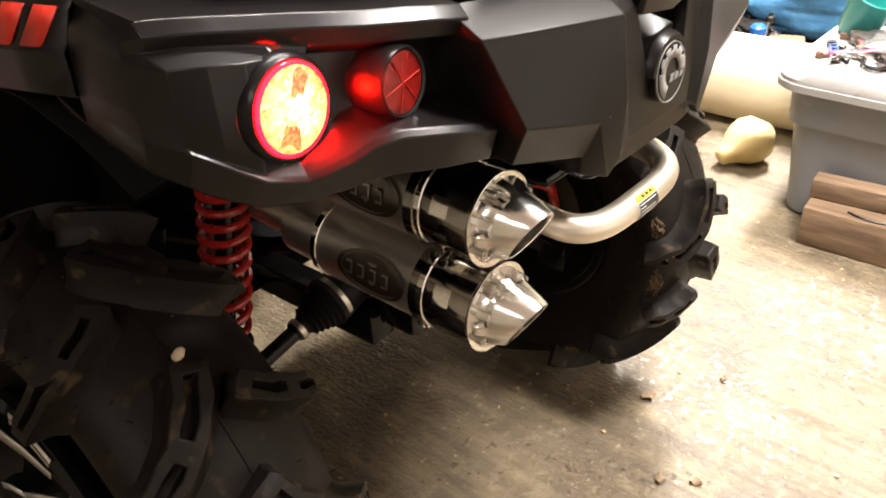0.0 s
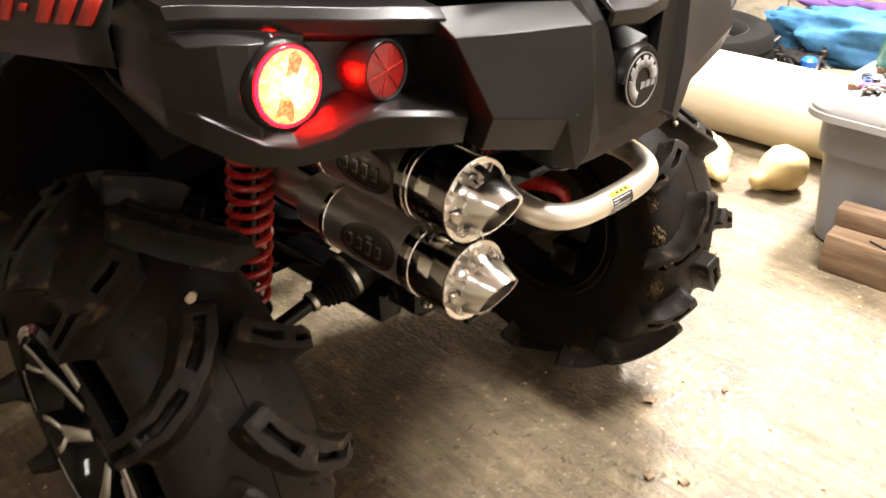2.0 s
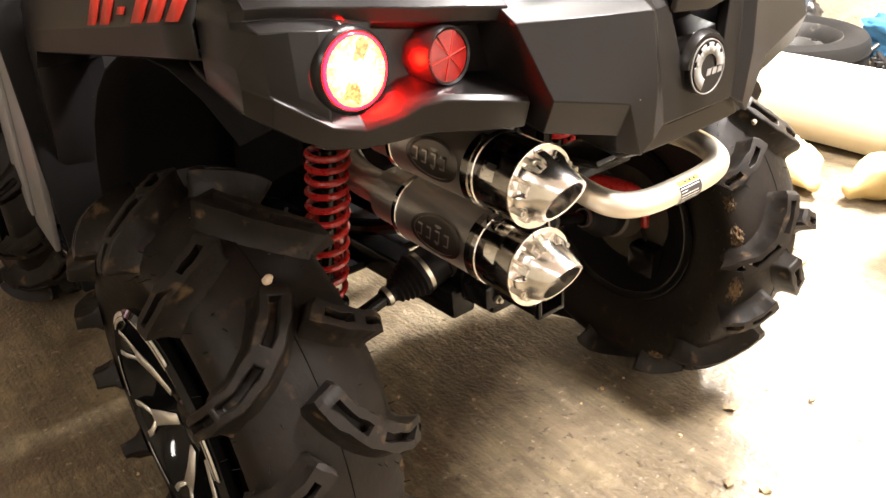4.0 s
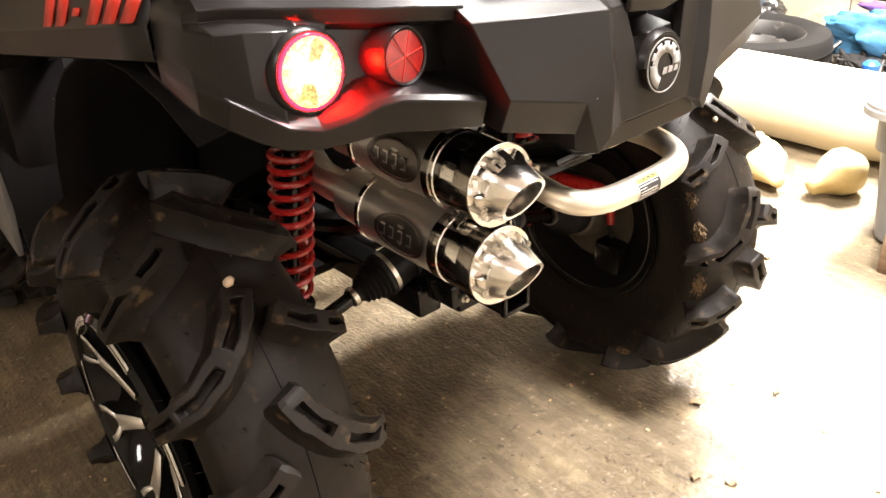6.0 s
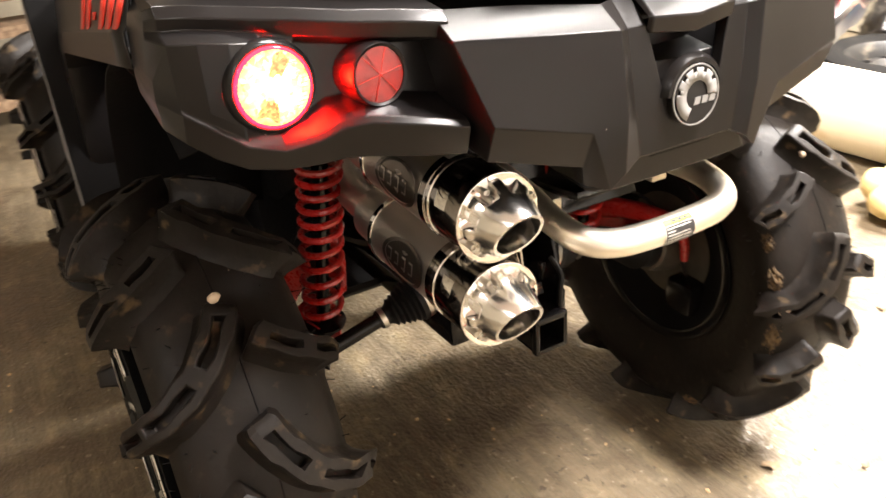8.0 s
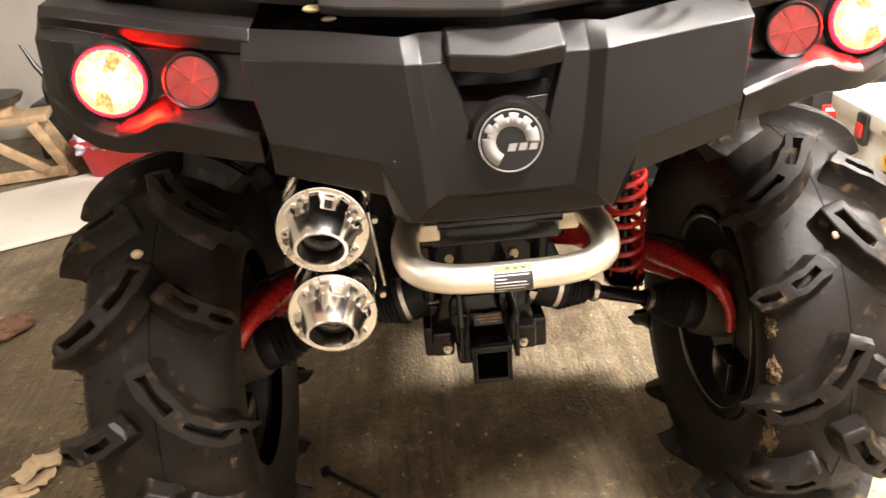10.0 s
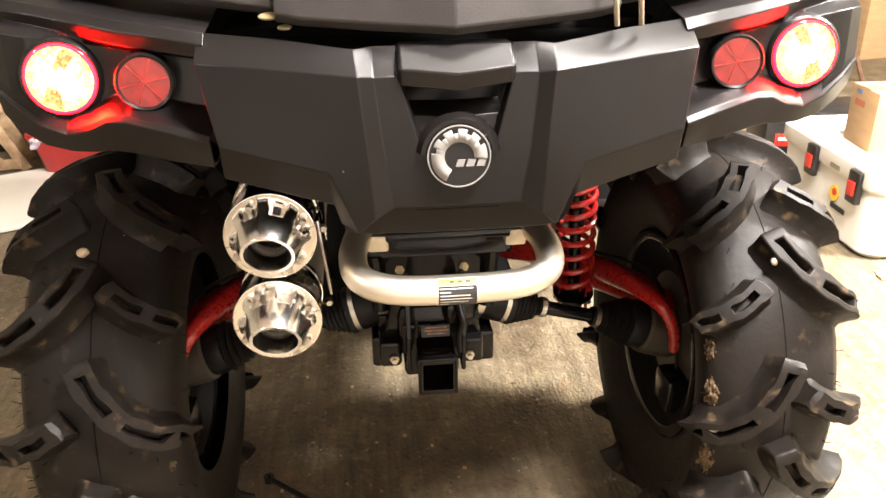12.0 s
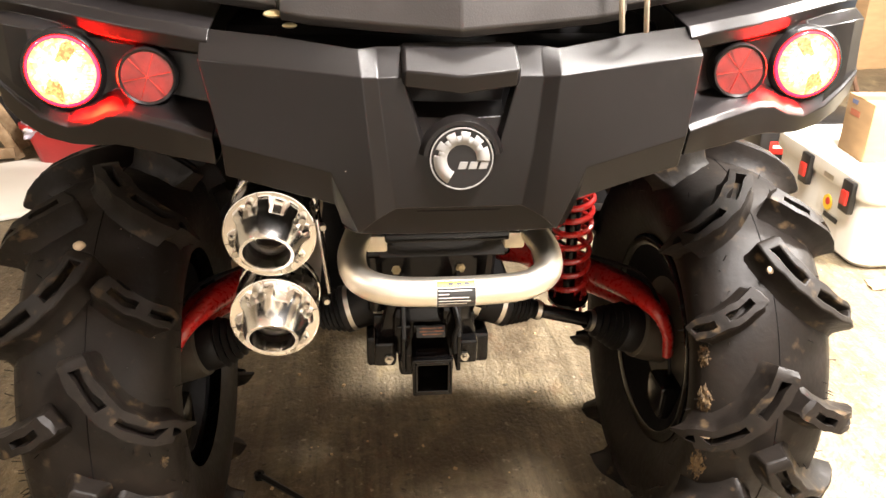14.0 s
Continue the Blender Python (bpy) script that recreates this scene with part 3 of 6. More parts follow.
def rear_deck():
    """Rear cargo deck: a folded black skirt over the tail panel, in three pieces with a shallow V edge."""
    bm = bmesh.new()
    for s in (1, -1):
        row = lambda dy, dz: flip([(0.0, 0.018 + dy, 0.998 + dz), (0.085, 0.040 + dy, 1.001 + dz), (0.150, 0.058 + dy, 1.004 + dz), (0.178, 0.066 + dy, 1.008 + dz)], s)
        grid(bm, [row(0.06, 0.004), row(0.004, -0.002), row(0.0, 0.004), row(0.015, 0.060), row(0.10, 0.075), row(0.60, 0.075)])
    deck = part("rear_deck", bm, DECK_PLASTIC, quad, "black plastic rear cargo deck edge", 20)
    thicken(deck, 0.004, 1)
    soften(deck, 0.003, 2, 20)
    for s in (1, -1):
        row = lambda dy, dz: flip([(0.182, 0.085 + dy, 1.012 + dz), (0.30, 0.120 + dy, 1.024 + dz), (0.40, 0.165 + dy, 1.034 + dz), (0.430, 0.20 + dy, 1.036 + dz)], s)
        bm = grid(bmesh.new(), [row(0.06, 0.0), row(0.004, -0.002), row(0.0, 0.004), row(0.014, 0.048), row(0.08, 0.060), row(0.50, 0.060)])
        wing = part("deck_wing", bm, DECK_PLASTIC, quad, "black plastic cargo deck corner", 20)
        thicken(wing, 0.004, 1)
        soften(wing, 0.003, 2, 20)
    under = box(bmesh.new(), (0.50, 0.5, 0.10), pose(0, 0.40, 0.935), 0.01)
    part("deck_support", under, DEEP_BLACK, quad)
    for x, y, z, r in ((-0.186, 0.078, 1.0065, 0.011), (-0.172, 0.092, 0.9925, 0.008)):
        clip = bmesh.new()
        bmesh.ops.create_uvsphere(clip, u_segments=16, v_segments=8, radius=r)
        bmesh.ops.transform(clip, matrix=pose(x, y, z, 20, 0, 8) @ Matrix.Diagonal((1, 0.5, 0.36, 1)), verts=clip.verts[:])
        part("deck_clip", clip, CLAMP_BRASS, quad, "small brassy clip under the deck edge")
    for x in (0.162, 0.188):
        cord = sweep(bmesh.new(), [(x, 0.085, 1.085), (x + 0.002, 0.045, 1.06), (x + 0.004, 0.040, 1.02), (x + 0.010, 0.050, 0.992)], 0.003, 8, round_path=5)
        part("tie_cord", cord, CORD, quad, "thin pale tie cord over the deck edge")


CLAMP_BRASS = material("brassy_clip", (0.62, 0.52, 0.30), 0.3, metal=0.6, vary=0.2, scale=60)
CORD = material("pale_cord", (0.30, 0.25, 0.18), 0.8, vary=0.3, scale=90)
rear_deck()


def muffler(centre, badge_turn):
    """One silencer along the bike: titanium body, dark slotted sleeve, polished flange and slant-cut tip."""
    cx, cy, cz = centre
    m = along(centre, (cx, cy - 1, cz - 0.004))          # z axis points to the rear
    body = bmesh.new()
    lathe(body, [(0.0, -0.318), (0.030, -0.318), (0.042, -0.306), (0.043, -0.245), (0.0485, -0.240), (0.0495, -0.235), (0.0495, -0.075), (0.0503, -0.073), (0.0503, -0.066), (0.048, -0.064)], m, 44)
    ob = part("muffler", body, BRUSHED, quad, "brushed titanium silencer with a polished tip")
    sleeve = lathe(bmesh.new(), [(0.0490, -0.066), (0.0500, -0.06), (0.0500, -0.006), (0.0485, -0.002)], m, 44)
    part("sleeve", sleeve, SLEEVE, ob, "dark mirror-finish sleeve")
    for a in range(0, 360, 45):
        arc = lathe(bmesh.new(), [(0.0497, -0.052), (0.0511, -0.051), (0.0513, -0.049), (0.0505, -0.046), (0.0501, -0.030), (0.0497, -0.029)], m, 8, arc=24, start=a + 8)
        part("sleeve_slot", arc, CHROME, ob)
    for h in (-0.239, -0.070):
        part("band", lathe(bmesh.new(), [(0.0495, h - 0.005), (0.0508, h - 0.004), (0.0508, h + 0.004), (0.0495, h + 0.005)], m, 44), CHROME, ob, "polished rim band")
    # flange: a flat mirror disc with a thin rolled edge
    fl = bmesh.new()
    lathe(fl, [(0.0470, -0.0036), (0.0512, -0.0034), (0.0521, -0.0022), (0.0524, -0.0008), (0.0520, 0.0004), (0.0513, 0.0006), (0.0508, 0.0), (0.0300, 0.0)], m, 72)
    part("flange", fl, CHROME, ob, "mirror-polished round flange")
    for k in range(4):
        seam = box(bmesh.new(), (0.0070, 0.0011, 0.0012), m @ pose(0, 0, 0, 0, 0, 90 * k + 12) @ pose(0.0485, 0, 0.0003), 0.0003)
        part("flange_seam", seam, BADGE, ob)
    for k in range(4):
        a = radians(90 * k + 26.5)
        screw = lathe(bmesh.new(), [(0.0, 0.0098), (0.0018, 0.0098), (0.0021, 0.0112), (0.0036, 0.0112), (0.0041, 0.0104), (0.0041, -0.002)], m @ Matrix.Translation((0.0428 * math.cos(a), 0.0428 * math.sin(a), 0.0)), 14)
        part("screw", screw, STEEL, ob, "socket screw in the flange")
    # tip: cone cut on the slant, with lobes and flat windows round its foot
    cone, seg = bmesh.new(), 128
    rings = []
    for r, h, cut, lobe in ((0.0470, -0.001, 0, 1.0), (0.0458, 0.005, 0.08, 1.0), (0.0436, 0.0100, 0.18, 1.0), (0.0406, 0.0125, 0.24, 0.6), (0.0388, 0.0150, 0.30, 0.15), (0.0358, 0.023, 0.5, 0), (0.0302, 0.038, 1, 0), (0.0294, 0.0392, 1, 0),
                            (0.0258, 0.0388, 1, 0), (0.0248, 0.02, 0.6, 0), (0.0250, -0.10, 0, 0)):
        ring = []
        for i in range(seg):
            a = 2 * math.pi * i / seg
            wave = math.cos(8 * (a - radians(4)))
            step = max(-1.0, min(1.0, 2.6 * wave))
            rr = r + lobe * (0.0044 * step - 0.0044)
            ring.append(cone.verts.new(m @ Vector((rr * math.cos(a), rr * math.sin(a) - 0.006 * cut, h + cut * 0.60 * r * math.sin(a)))))
        rings.append(ring)
    for p, q in zip(rings, rings[1:]):
        for i in range(seg):
            cone.faces.new((p[i], p[(i + 1) % seg], q[(i + 1) % seg], q[i]))
    part("tip", cone, TIP_METAL, ob, "polished lobed cone tip cut on the slant", 30)
    bore = lathe(bmesh.new(), [(0.0240, 0.004), (0.0238, -0.09), (0.0, -0.092)], m, 32)
    part("bore", bore, BORE, ob, "dark metal bore")
    lip = lathe(bmesh.new(), [(0.0235, -0.010), (0.0205, -0.009), (0.0195, -0.011), (0.0200, -0.014), (0.0235, -0.016)], m, 36)
    part("inner_lip", lip, TIP_METAL, ob, "bright inner pipe lip")
    # oval badge on the outer flank, with a raised rim and bars for its letters
    n = Vector((-math.cos(radians(badge_turn)), 0, math.sin(radians(badge_turn))))

    def wrap(u, v, lift):
        a = radians(badge_turn) - v / 0.048
        return Vector((cx - (0.0497 + lift) * math.cos(a), cy + u, cz + 0.004 * u + (0.0497 + lift) * math.sin(a)))

    bm = bmesh.new()
    steps = 36
    for ra, rb, lift in ((0.0, 0.86, 0.001), (0.86, 1.0, 0.0026)):
        for i in range(steps):
            a0, a1 = 2 * math.pi * i / steps, 2 * math.pi * (i + 1) / steps
            pts = [(ra, a0), (rb, a0), (rb, a1), (ra, a1)]
            q = [bm.verts.new(wrap(0.142 + 0.052 * r * math.cos(a), 0.026 * r * math.sin(a), lift)) for r, a in pts]
            bm.faces.new(q)
    part("badge", bm, BADGE, ob, "oval dark metal badge with raised rim")
    for k in range(4):
        bars = bmesh.new()
        u = 0.114 + 0.0185 * k
        for v0, v1, w in ((-0.008, 0.008, 0.0028), (-0.008, -0.0055, 0.0100), (0.0055, 0.008, 0.0100)):
            q = [bars.verts.new(wrap(uu, vv, 0.0026)) for uu, vv in ((u, v0), (u + w, v0), (u + w, v1), (u, v1))]
            bars.faces.new(q)
        part("badge_bar", bars, BRUSHED, ob)
    return ob


SLEEVE = material("dark_chrome_sleeve", (0.50, 0.47, 0.44), 0.12, metal=1.0, vary=0.3, bump=0.03)
BORE = material("dark_bore", (0.16, 0.15, 0.14), 0.4, metal=0.8, vary=0.4, scale=60)
muffler((-0.207, 0.063, 0.767), 10)
muffler((-0.209, 0.063, 0.659), 10)


def muffler_bracket():
    ob = part("muffler_bracket", box(bmesh.new(), (0.0035, 0.044, 0.10), pose(-0.1515, 0.128, 0.716, 0, -6, 0), 0.001), SLEEVE, quad, "thin polished plate between the silencers")
    for z in (0.767, 0.659):
        bm = lathe(bmesh.new(), [(0.0496, -0.006), (0.0514, -0.006), (0.0514, 0.006), (0.0496, 0.006)], along((-0.208, 0.142, z), (-0.208, 1, z)), 24, arc=150, start=-75)
        part("strap", bm, SLEEVE, ob, "polished strap round the silencer")
    for z in (0.655, 0.755):
        b = lathe(bmesh.new(), [(0.0, 0.008), (0.0038, 0.008), (0.0048, 0.006), (0.0048, 0)], facing((-0.151, 0.112, z), (0.2, -1, 0)), 6)
        part("bolt", b, STEEL, ob)
    pipe = sweep(bmesh.new(), [(-0.209, 0.37, 0.66), (-0.21, 0.47, 0.665), (-0.17, 0.58, 0.70), (-0.08, 0.66, 0.70)], 0.026, 16, round_path=6)
    part("exhaust_pipe", pipe, BRUSHED, quad, "titanium exhaust pipe")
    pipe = sweep(bmesh.new(), [(-0.207, 0.37, 0.767), (-0.20, 0.46, 0.765), (-0.16, 0.56, 0.74), (-0.08, 0.66, 0.70)], 0.026, 16, round_path=6)
    part("exhaust_pipe", pipe, BRUSHED, quad, "titanium exhaust pipe")
    stay = sweep(bmesh.new(), [(-0.225, 0.24, 0.812), (-0.222, 0.24, 0.84)], 0.006, 10)
    part("muffler_stay", stay, BRASS, quad, "small brass stay on the silencer")


BRASS = material("brass", (0.50, 0.34, 0.12), 0.3, metal=1.0, vary=0.2, scale=40)
muffler_bracket()


def grab_bar():
    half = [(-0.096, 0.24, 0.738), (-0.106, 0.15, 0.734), (-0.1165, 0.085, 0.728), (-0.108, 0.040, 0.719), (-0.072, 0.0185, 0.714)]
    path = half + [(0, 0.0145, 0.7125)] + [(-x, y, z) for x, y, z in reversed(half)]
    bm = sweep(bmesh.new(), path, 0.0168, 20, round_path=8)
    ob = part("grab_bar", bm, SATIN_ALU, quad, "satin aluminium tow hoop")
    m = facing((-0.0015, -0.0023, 0.7135), (0, -1, 0.05))

    def label(name, w, h, dx, dz, lift, mat, text=""):
        b = bmesh.new()
        rows = []
        for k in range(7):
            v = dz - h / 2 + h * k / 6
            lean = v / 0.0168
            rows.append([(-0.0015 + dx + w / 2 * e, 0.0145 - (0.0170 + lift) * math.cos(lean), 0.7125 + (0.0170 + lift) * math.sin(lean)) for e in (-1, 0, 1)])
        grid(b, rows)
        return part(name, b, mat, ob, text)

    label("warning_label", 0.045, 0.037, 0, 0.0030, 0.0004, LABEL_WHITE, "white-edged warning label")
    label("label_field", 0.0430, 0.0260, 0, -0.0015, 0.0007, LABEL_BLACK, "black label field with white print bars")
    label("label_head", 0.0430, 0.0075, 0, 0.0163, 0.0007, LABEL_YELLOW, "yellow label heading")
    for k in range(3):
        label("print_bar", 0.006, 0.0035, -0.006 + 0.009 * k, 0.0163, 0.0010, LABEL_BLACK)
    for k, w in enumerate((0.037, 0.012, 0.034, 0.036, 0.032, 0.010)):
        label("print_bar", w, 0.0011, (w - 0.040) / 2, 0.0088 - 0.0038 * k, 0.0010, LABEL_WHITE)
    for s in (-1, 1):
        b = box(bmesh.new(), (0.026, 0.05, 0.022), pose(s * 0.086, 0.150, 0.722), 0.003)
        part("bar_clamp", b, CLAMP, ob, "cream cast clamp block")


LABEL_WHITE = material("label_white", (0.72, 0.70, 0.65), 0.4, vary=0.08, bump=0)
LABEL_BLACK = material("label_black", (0.02, 0.02, 0.02), 0.4, vary=0.1, bump=0)
LABEL_YELLOW = material("label_yellow", (0.75, 0.50, 0.03), 0.4, vary=0.1, bump=0)
CLAMP = material("cast_aluminium", (0.62, 0.57, 0.46), 0.45, metal=0.7, vary=0.2, scale=60)
grab_bar()


def hitch_and_drive():
    # plate under the lip, with long slots
    plate = bmesh.new()
    box(plate, (0.196, 0.006, 0.026), pose(-0.004, 0.196, 0.684, -22), 0.006)
    box(plate, (0.15, 0.10, 0.012), pose(-0.002, 0.140, 0.738, -8), 0.003)
    box(plate, (0.165, 0.006, 0.055), pose(0, 0.178, 0.708, -25), 0.002)
    ob = part("carrier_plate", plate, FRAME_BLACK, quad, "black steel carrier plate with slots")
    for x, w in ((-0.066, 0.045), (-0.028, 0.010), (0.060, 0.05)):
        part("plate_slot", box(bmesh.new(), (w, 0.004, 0.007), pose(x, 0.1918, 0.6825, -22), 0.0015), DEEP_BLACK, ob)
    # upright bracket with two bolts
    up = bmesh.new()
    prism(up, [(-0.075, 0.0), (-0.08, 0.11), (-0.055, 0.135), (-0.03, 0.115), (0.03, 0.115), (0.055, 0.135), (0.085, 0.11), (0.075, 0.0), (0.03, -0.06), (-0.03, -0.06)], 0.008, facing((0, 0.366, 0.555), (0, -1, 0.15)), 0.002)
    ob = part("hitch_bracket", up, FRAME_BLACK, quad, "black pressed-steel bracket")
    for x in (-0.053, 0.049):
        b = lathe(bmesh.new(), [(0.0, 0.0055), (0.0050, 0.0055), (0.0058, 0.0040), (0.0058, 0.001), (0.0078, 0.001), (0.0078, -0.004)], facing((x, 0.3575, 0.570), (0, -0.9, 0.45)), 6)
        part("bolt", b, BRASS_ZINC, ob, "yellow zinc bolt")
    # final drive
    d = bmesh.new()
    lathe(d, [(0.0, -0.075), (0.052, -0.073), (0.056, -0.060), (0.066, -0.052), (0.066, -0.044), (0.060, -0.040), (0.060, 0.036), (0.068, 0.042), (0.068, 0.052), (0.056, 0.058), (0.050, 0.075), (0, 0.077)], pose(-0.005, 0.43, 0.481, 0, 90, 0), 36)
    box(d, (0.120, 0.12, 0.10), pose(-0.005, 0.37, 0.480), 0.024)
    box(d, (0.05, 0.03, 0.035), pose(0.035, 0.312, 0.520, 0, 0, 15), 0.008)
    drive = part("final_drive", d, FRAME_BLACK, quad, "black cast final drive housing")
    for x in (-0.045, -0.02, 0.01):
        part("cooling_rib", box(bmesh.new(), (0.022, 0.006, 0.016), pose(x, 0.303, 0.494), 0.003), FRAME_BLACK, drive)
    # square receiver
    r = bmesh.new()
    for size, place in (((0.006, 0.13, 0.056), (-0.030, 0.305, 0.444)), ((0.006, 0.13, 0.056), (0.021, 0.305, 0.444)), ((0.057, 0.13, 0.006), (-0.0045, 0.305, 0.469)), ((0.057, 0.13, 0.006), (-0.0045, 0.305, 0.418))):
        box(r, size, pose(*place), 0.0015)
    rec = part("receiver", r, FRAME_BLACK, quad, "black square tow hitch receiver")
    collar = bmesh.new()
    for size, place in (((0.006, 0.012, 0.060), (-0.0315, 0.246, 0.4445)), ((0.006, 0.012, 0.060), (0.0225, 0.246, 0.4445)), ((0.060, 0.012, 0.006), (-0.0045, 0.246, 0.4735)), ((0.060, 0.012, 0.006), (-0.0045, 0.246, 0.4155))):
        box(collar, size, pose(*place), 0.002)
    part("receiver_collar", collar, FRAME_BLACK, rec)
    for x in (-0.046, 0.038):
        pl = bmesh.new()
        prism(pl, [(0.0, 0.0), (0.075, 0.0), (0.095, 0.03), (0.075, 0.13), (0.03, 0.16), (0.0, 0.06)], 0.007, Matrix.Translation((x - 0.0035, 0.27, 0.435)) @ Matrix(((0, 0, 1, 0), (1, 0, 0, 0), (0, 1, 0, 0), (0, 0, 0, 1))), 0.002)
        part("side_plate", pl, FRAME_BLACK, rec, "black steel side plate")
    for x in (-0.074, 0.056):
        foot = box(bmesh.new(), (0.034, 0.06, 0.044), pose(x, 0.335, 0.447), 0.006)
        part("mount_foot", foot, FRAME_BLACK, rec)
        b = lathe(bmesh.new(), [(0.0, 0.012), (0.0042, 0.012), (0.0042, 0.005), (0.0072, 0.005), (0.0072, 0)], facing((x * 0.92, 0.304, 0.442), (0, -1, 0)), 6)
        part("bolt", b, STEEL, rec)
    cross = bmesh.new()
    box(cross, (0.165, 0.010, 0.062), pose(-0.008, 0.368, 0.455), 0.003)
    box(cross, (0.090, 0.080, 0.046), pose(-0.006, 0.375, 0.408), 0.008)
    box(cross, (0.030, 0.05, 0.075), pose(-0.060, 0.350, 0.500, 0, 12, 0), 0.006)
    box(cross, (0.030, 0.05, 0.075), pose(0.050, 0.350, 0.500, 0, -12, 0), 0.006)
    part("mount_plate", cross, FRAME_BLACK, rec, "black steel cross plate behind the receiver")
    tag = box(bmesh.new(), (0.044, 0.002, 0.018), pose(-0.003, 0.296, 0.492, -20), 0.0006)
    sticker = part("worn_sticker", tag, LABEL_BLACK, rec, "worn black sticker with orange print bars")
    for k, w in enumerate((0.034, 0.038, 0.030)):
        bar = box(bmesh.new(), (w, 0.0008, 0.0022), pose(-0.003 + 0.001 * k, 0.2955 - 0.0008 * k, 0.4985 - 0.0050 * k, -20), 0.0003)
        part("print_bar", bar, STICKER, sticker)
    cable = sweep(bmesh.new(), [(0.030, 0.29, 0.545), (0.036, 0.27, 0.52), (0.030, 0.265, 0.50), (0.031, 0.268, 0.47)], 0.004, 8, round_path=5)
    part("hose", cable, BOOT_RUBBER, quad)


BRASS_ZINC = material("yellow_zinc", (0.42, 0.34, 0.20), 0.32, metal=1.0, vary=0.25, scale=60)
STICKER = material("orange_print", (0.42, 0.15, 0.05), 0.5, second=(0.10, 0.05, 0.03), scale=260, bump=0.1)
hitch_and_drive()


def half_axle(s):
    """Shaft, pleated boots and steel clamps between the final drive and the hub."""
    a, b = Vector((s * 0.070, 0.430, 0.481)), Vector((s * 0.430, 0.455, 0.372))
    m = along(a, b)
    length = (b - a).length
    cup = lathe(bmesh.new(), [(0.0, 0.0), (0.033, 0.0), (0.036, 0.004), (0.036, 0.060), (0.034, 0.064)], m, 30)
    ob = part("half_axle", cup, FRAME_BLACK, quad, "black drive shaft with pleated boots")
    prof = [(0.0375, 0.020), (0.0385, 0.060), (0.0405, 0.066)]
    for k in range(6):
        r = 0.041 - 0.0032 * k
        prof += [(r, 0.072 + 0.0085 * k), (r - 0.006, 0.0762 + 0.0085 * k)]
    prof += [(0.016, 0.124), (0.016, 0.140)]
    part("inner_boot", lathe(bmesh.new(), prof, m, 30), BOOT_RUBBER, ob, "pleated black rubber boot")
    part("shaft", lathe(bmesh.new(), [(0.0125, 0.10), (0.0125, length)], m, 20), FRAME_BLACK, ob)
    out = [(0.016, length - 0.150), (0.017, length - 0.138)]
    for k in range(5):
        r = 0.022 + 0.0042 * k
        out += [(r + 0.006, length - 0.130 + 0.011 * k), (r, length - 0.125 + 0.011 * k)]
    out += [(0.043, length - 0.072), (0.043, length - 0.05), (0.04, length - 0.01)]
    part("outer_boot", lathe(bmesh.new(), out, m, 30), BOOT_RUBBER, ob, "pleated black rubber boot at the hub")
    for r, h, w in ((0.0378, 0.012, 0.006), (0.0382, 0.060, 0.005), (0.0168, 0.132, 0.004), (0.0185, length - 0.141, 0.004)):
        part("clamp", lathe(bmesh.new(), [(r - 0.001, h - w), (r + 0.0012, h - w), (r + 0.0012, h + w), (r - 0.001, h + w)], m, 30), STEEL, ob, "bright steel boot clamp")
    hub = lathe(bmesh.new(), [(0.043, length - 0.052), (0.049, length - 0.048), (0.051, length - 0.03), (0.051, length + 0.01), (0.03, length + 0.012), (0.03, length + 0.07)], m, 32)
    part("hub", hub, HUB_METAL, ob, "dull cast hub flange")


HUB_METAL = material("dull_cast_metal", (0.075, 0.065, 0.05), 0.5, metal=0.4, vary=0.35, scale=30)
for s in (-1, 1):
    half_axle(s)


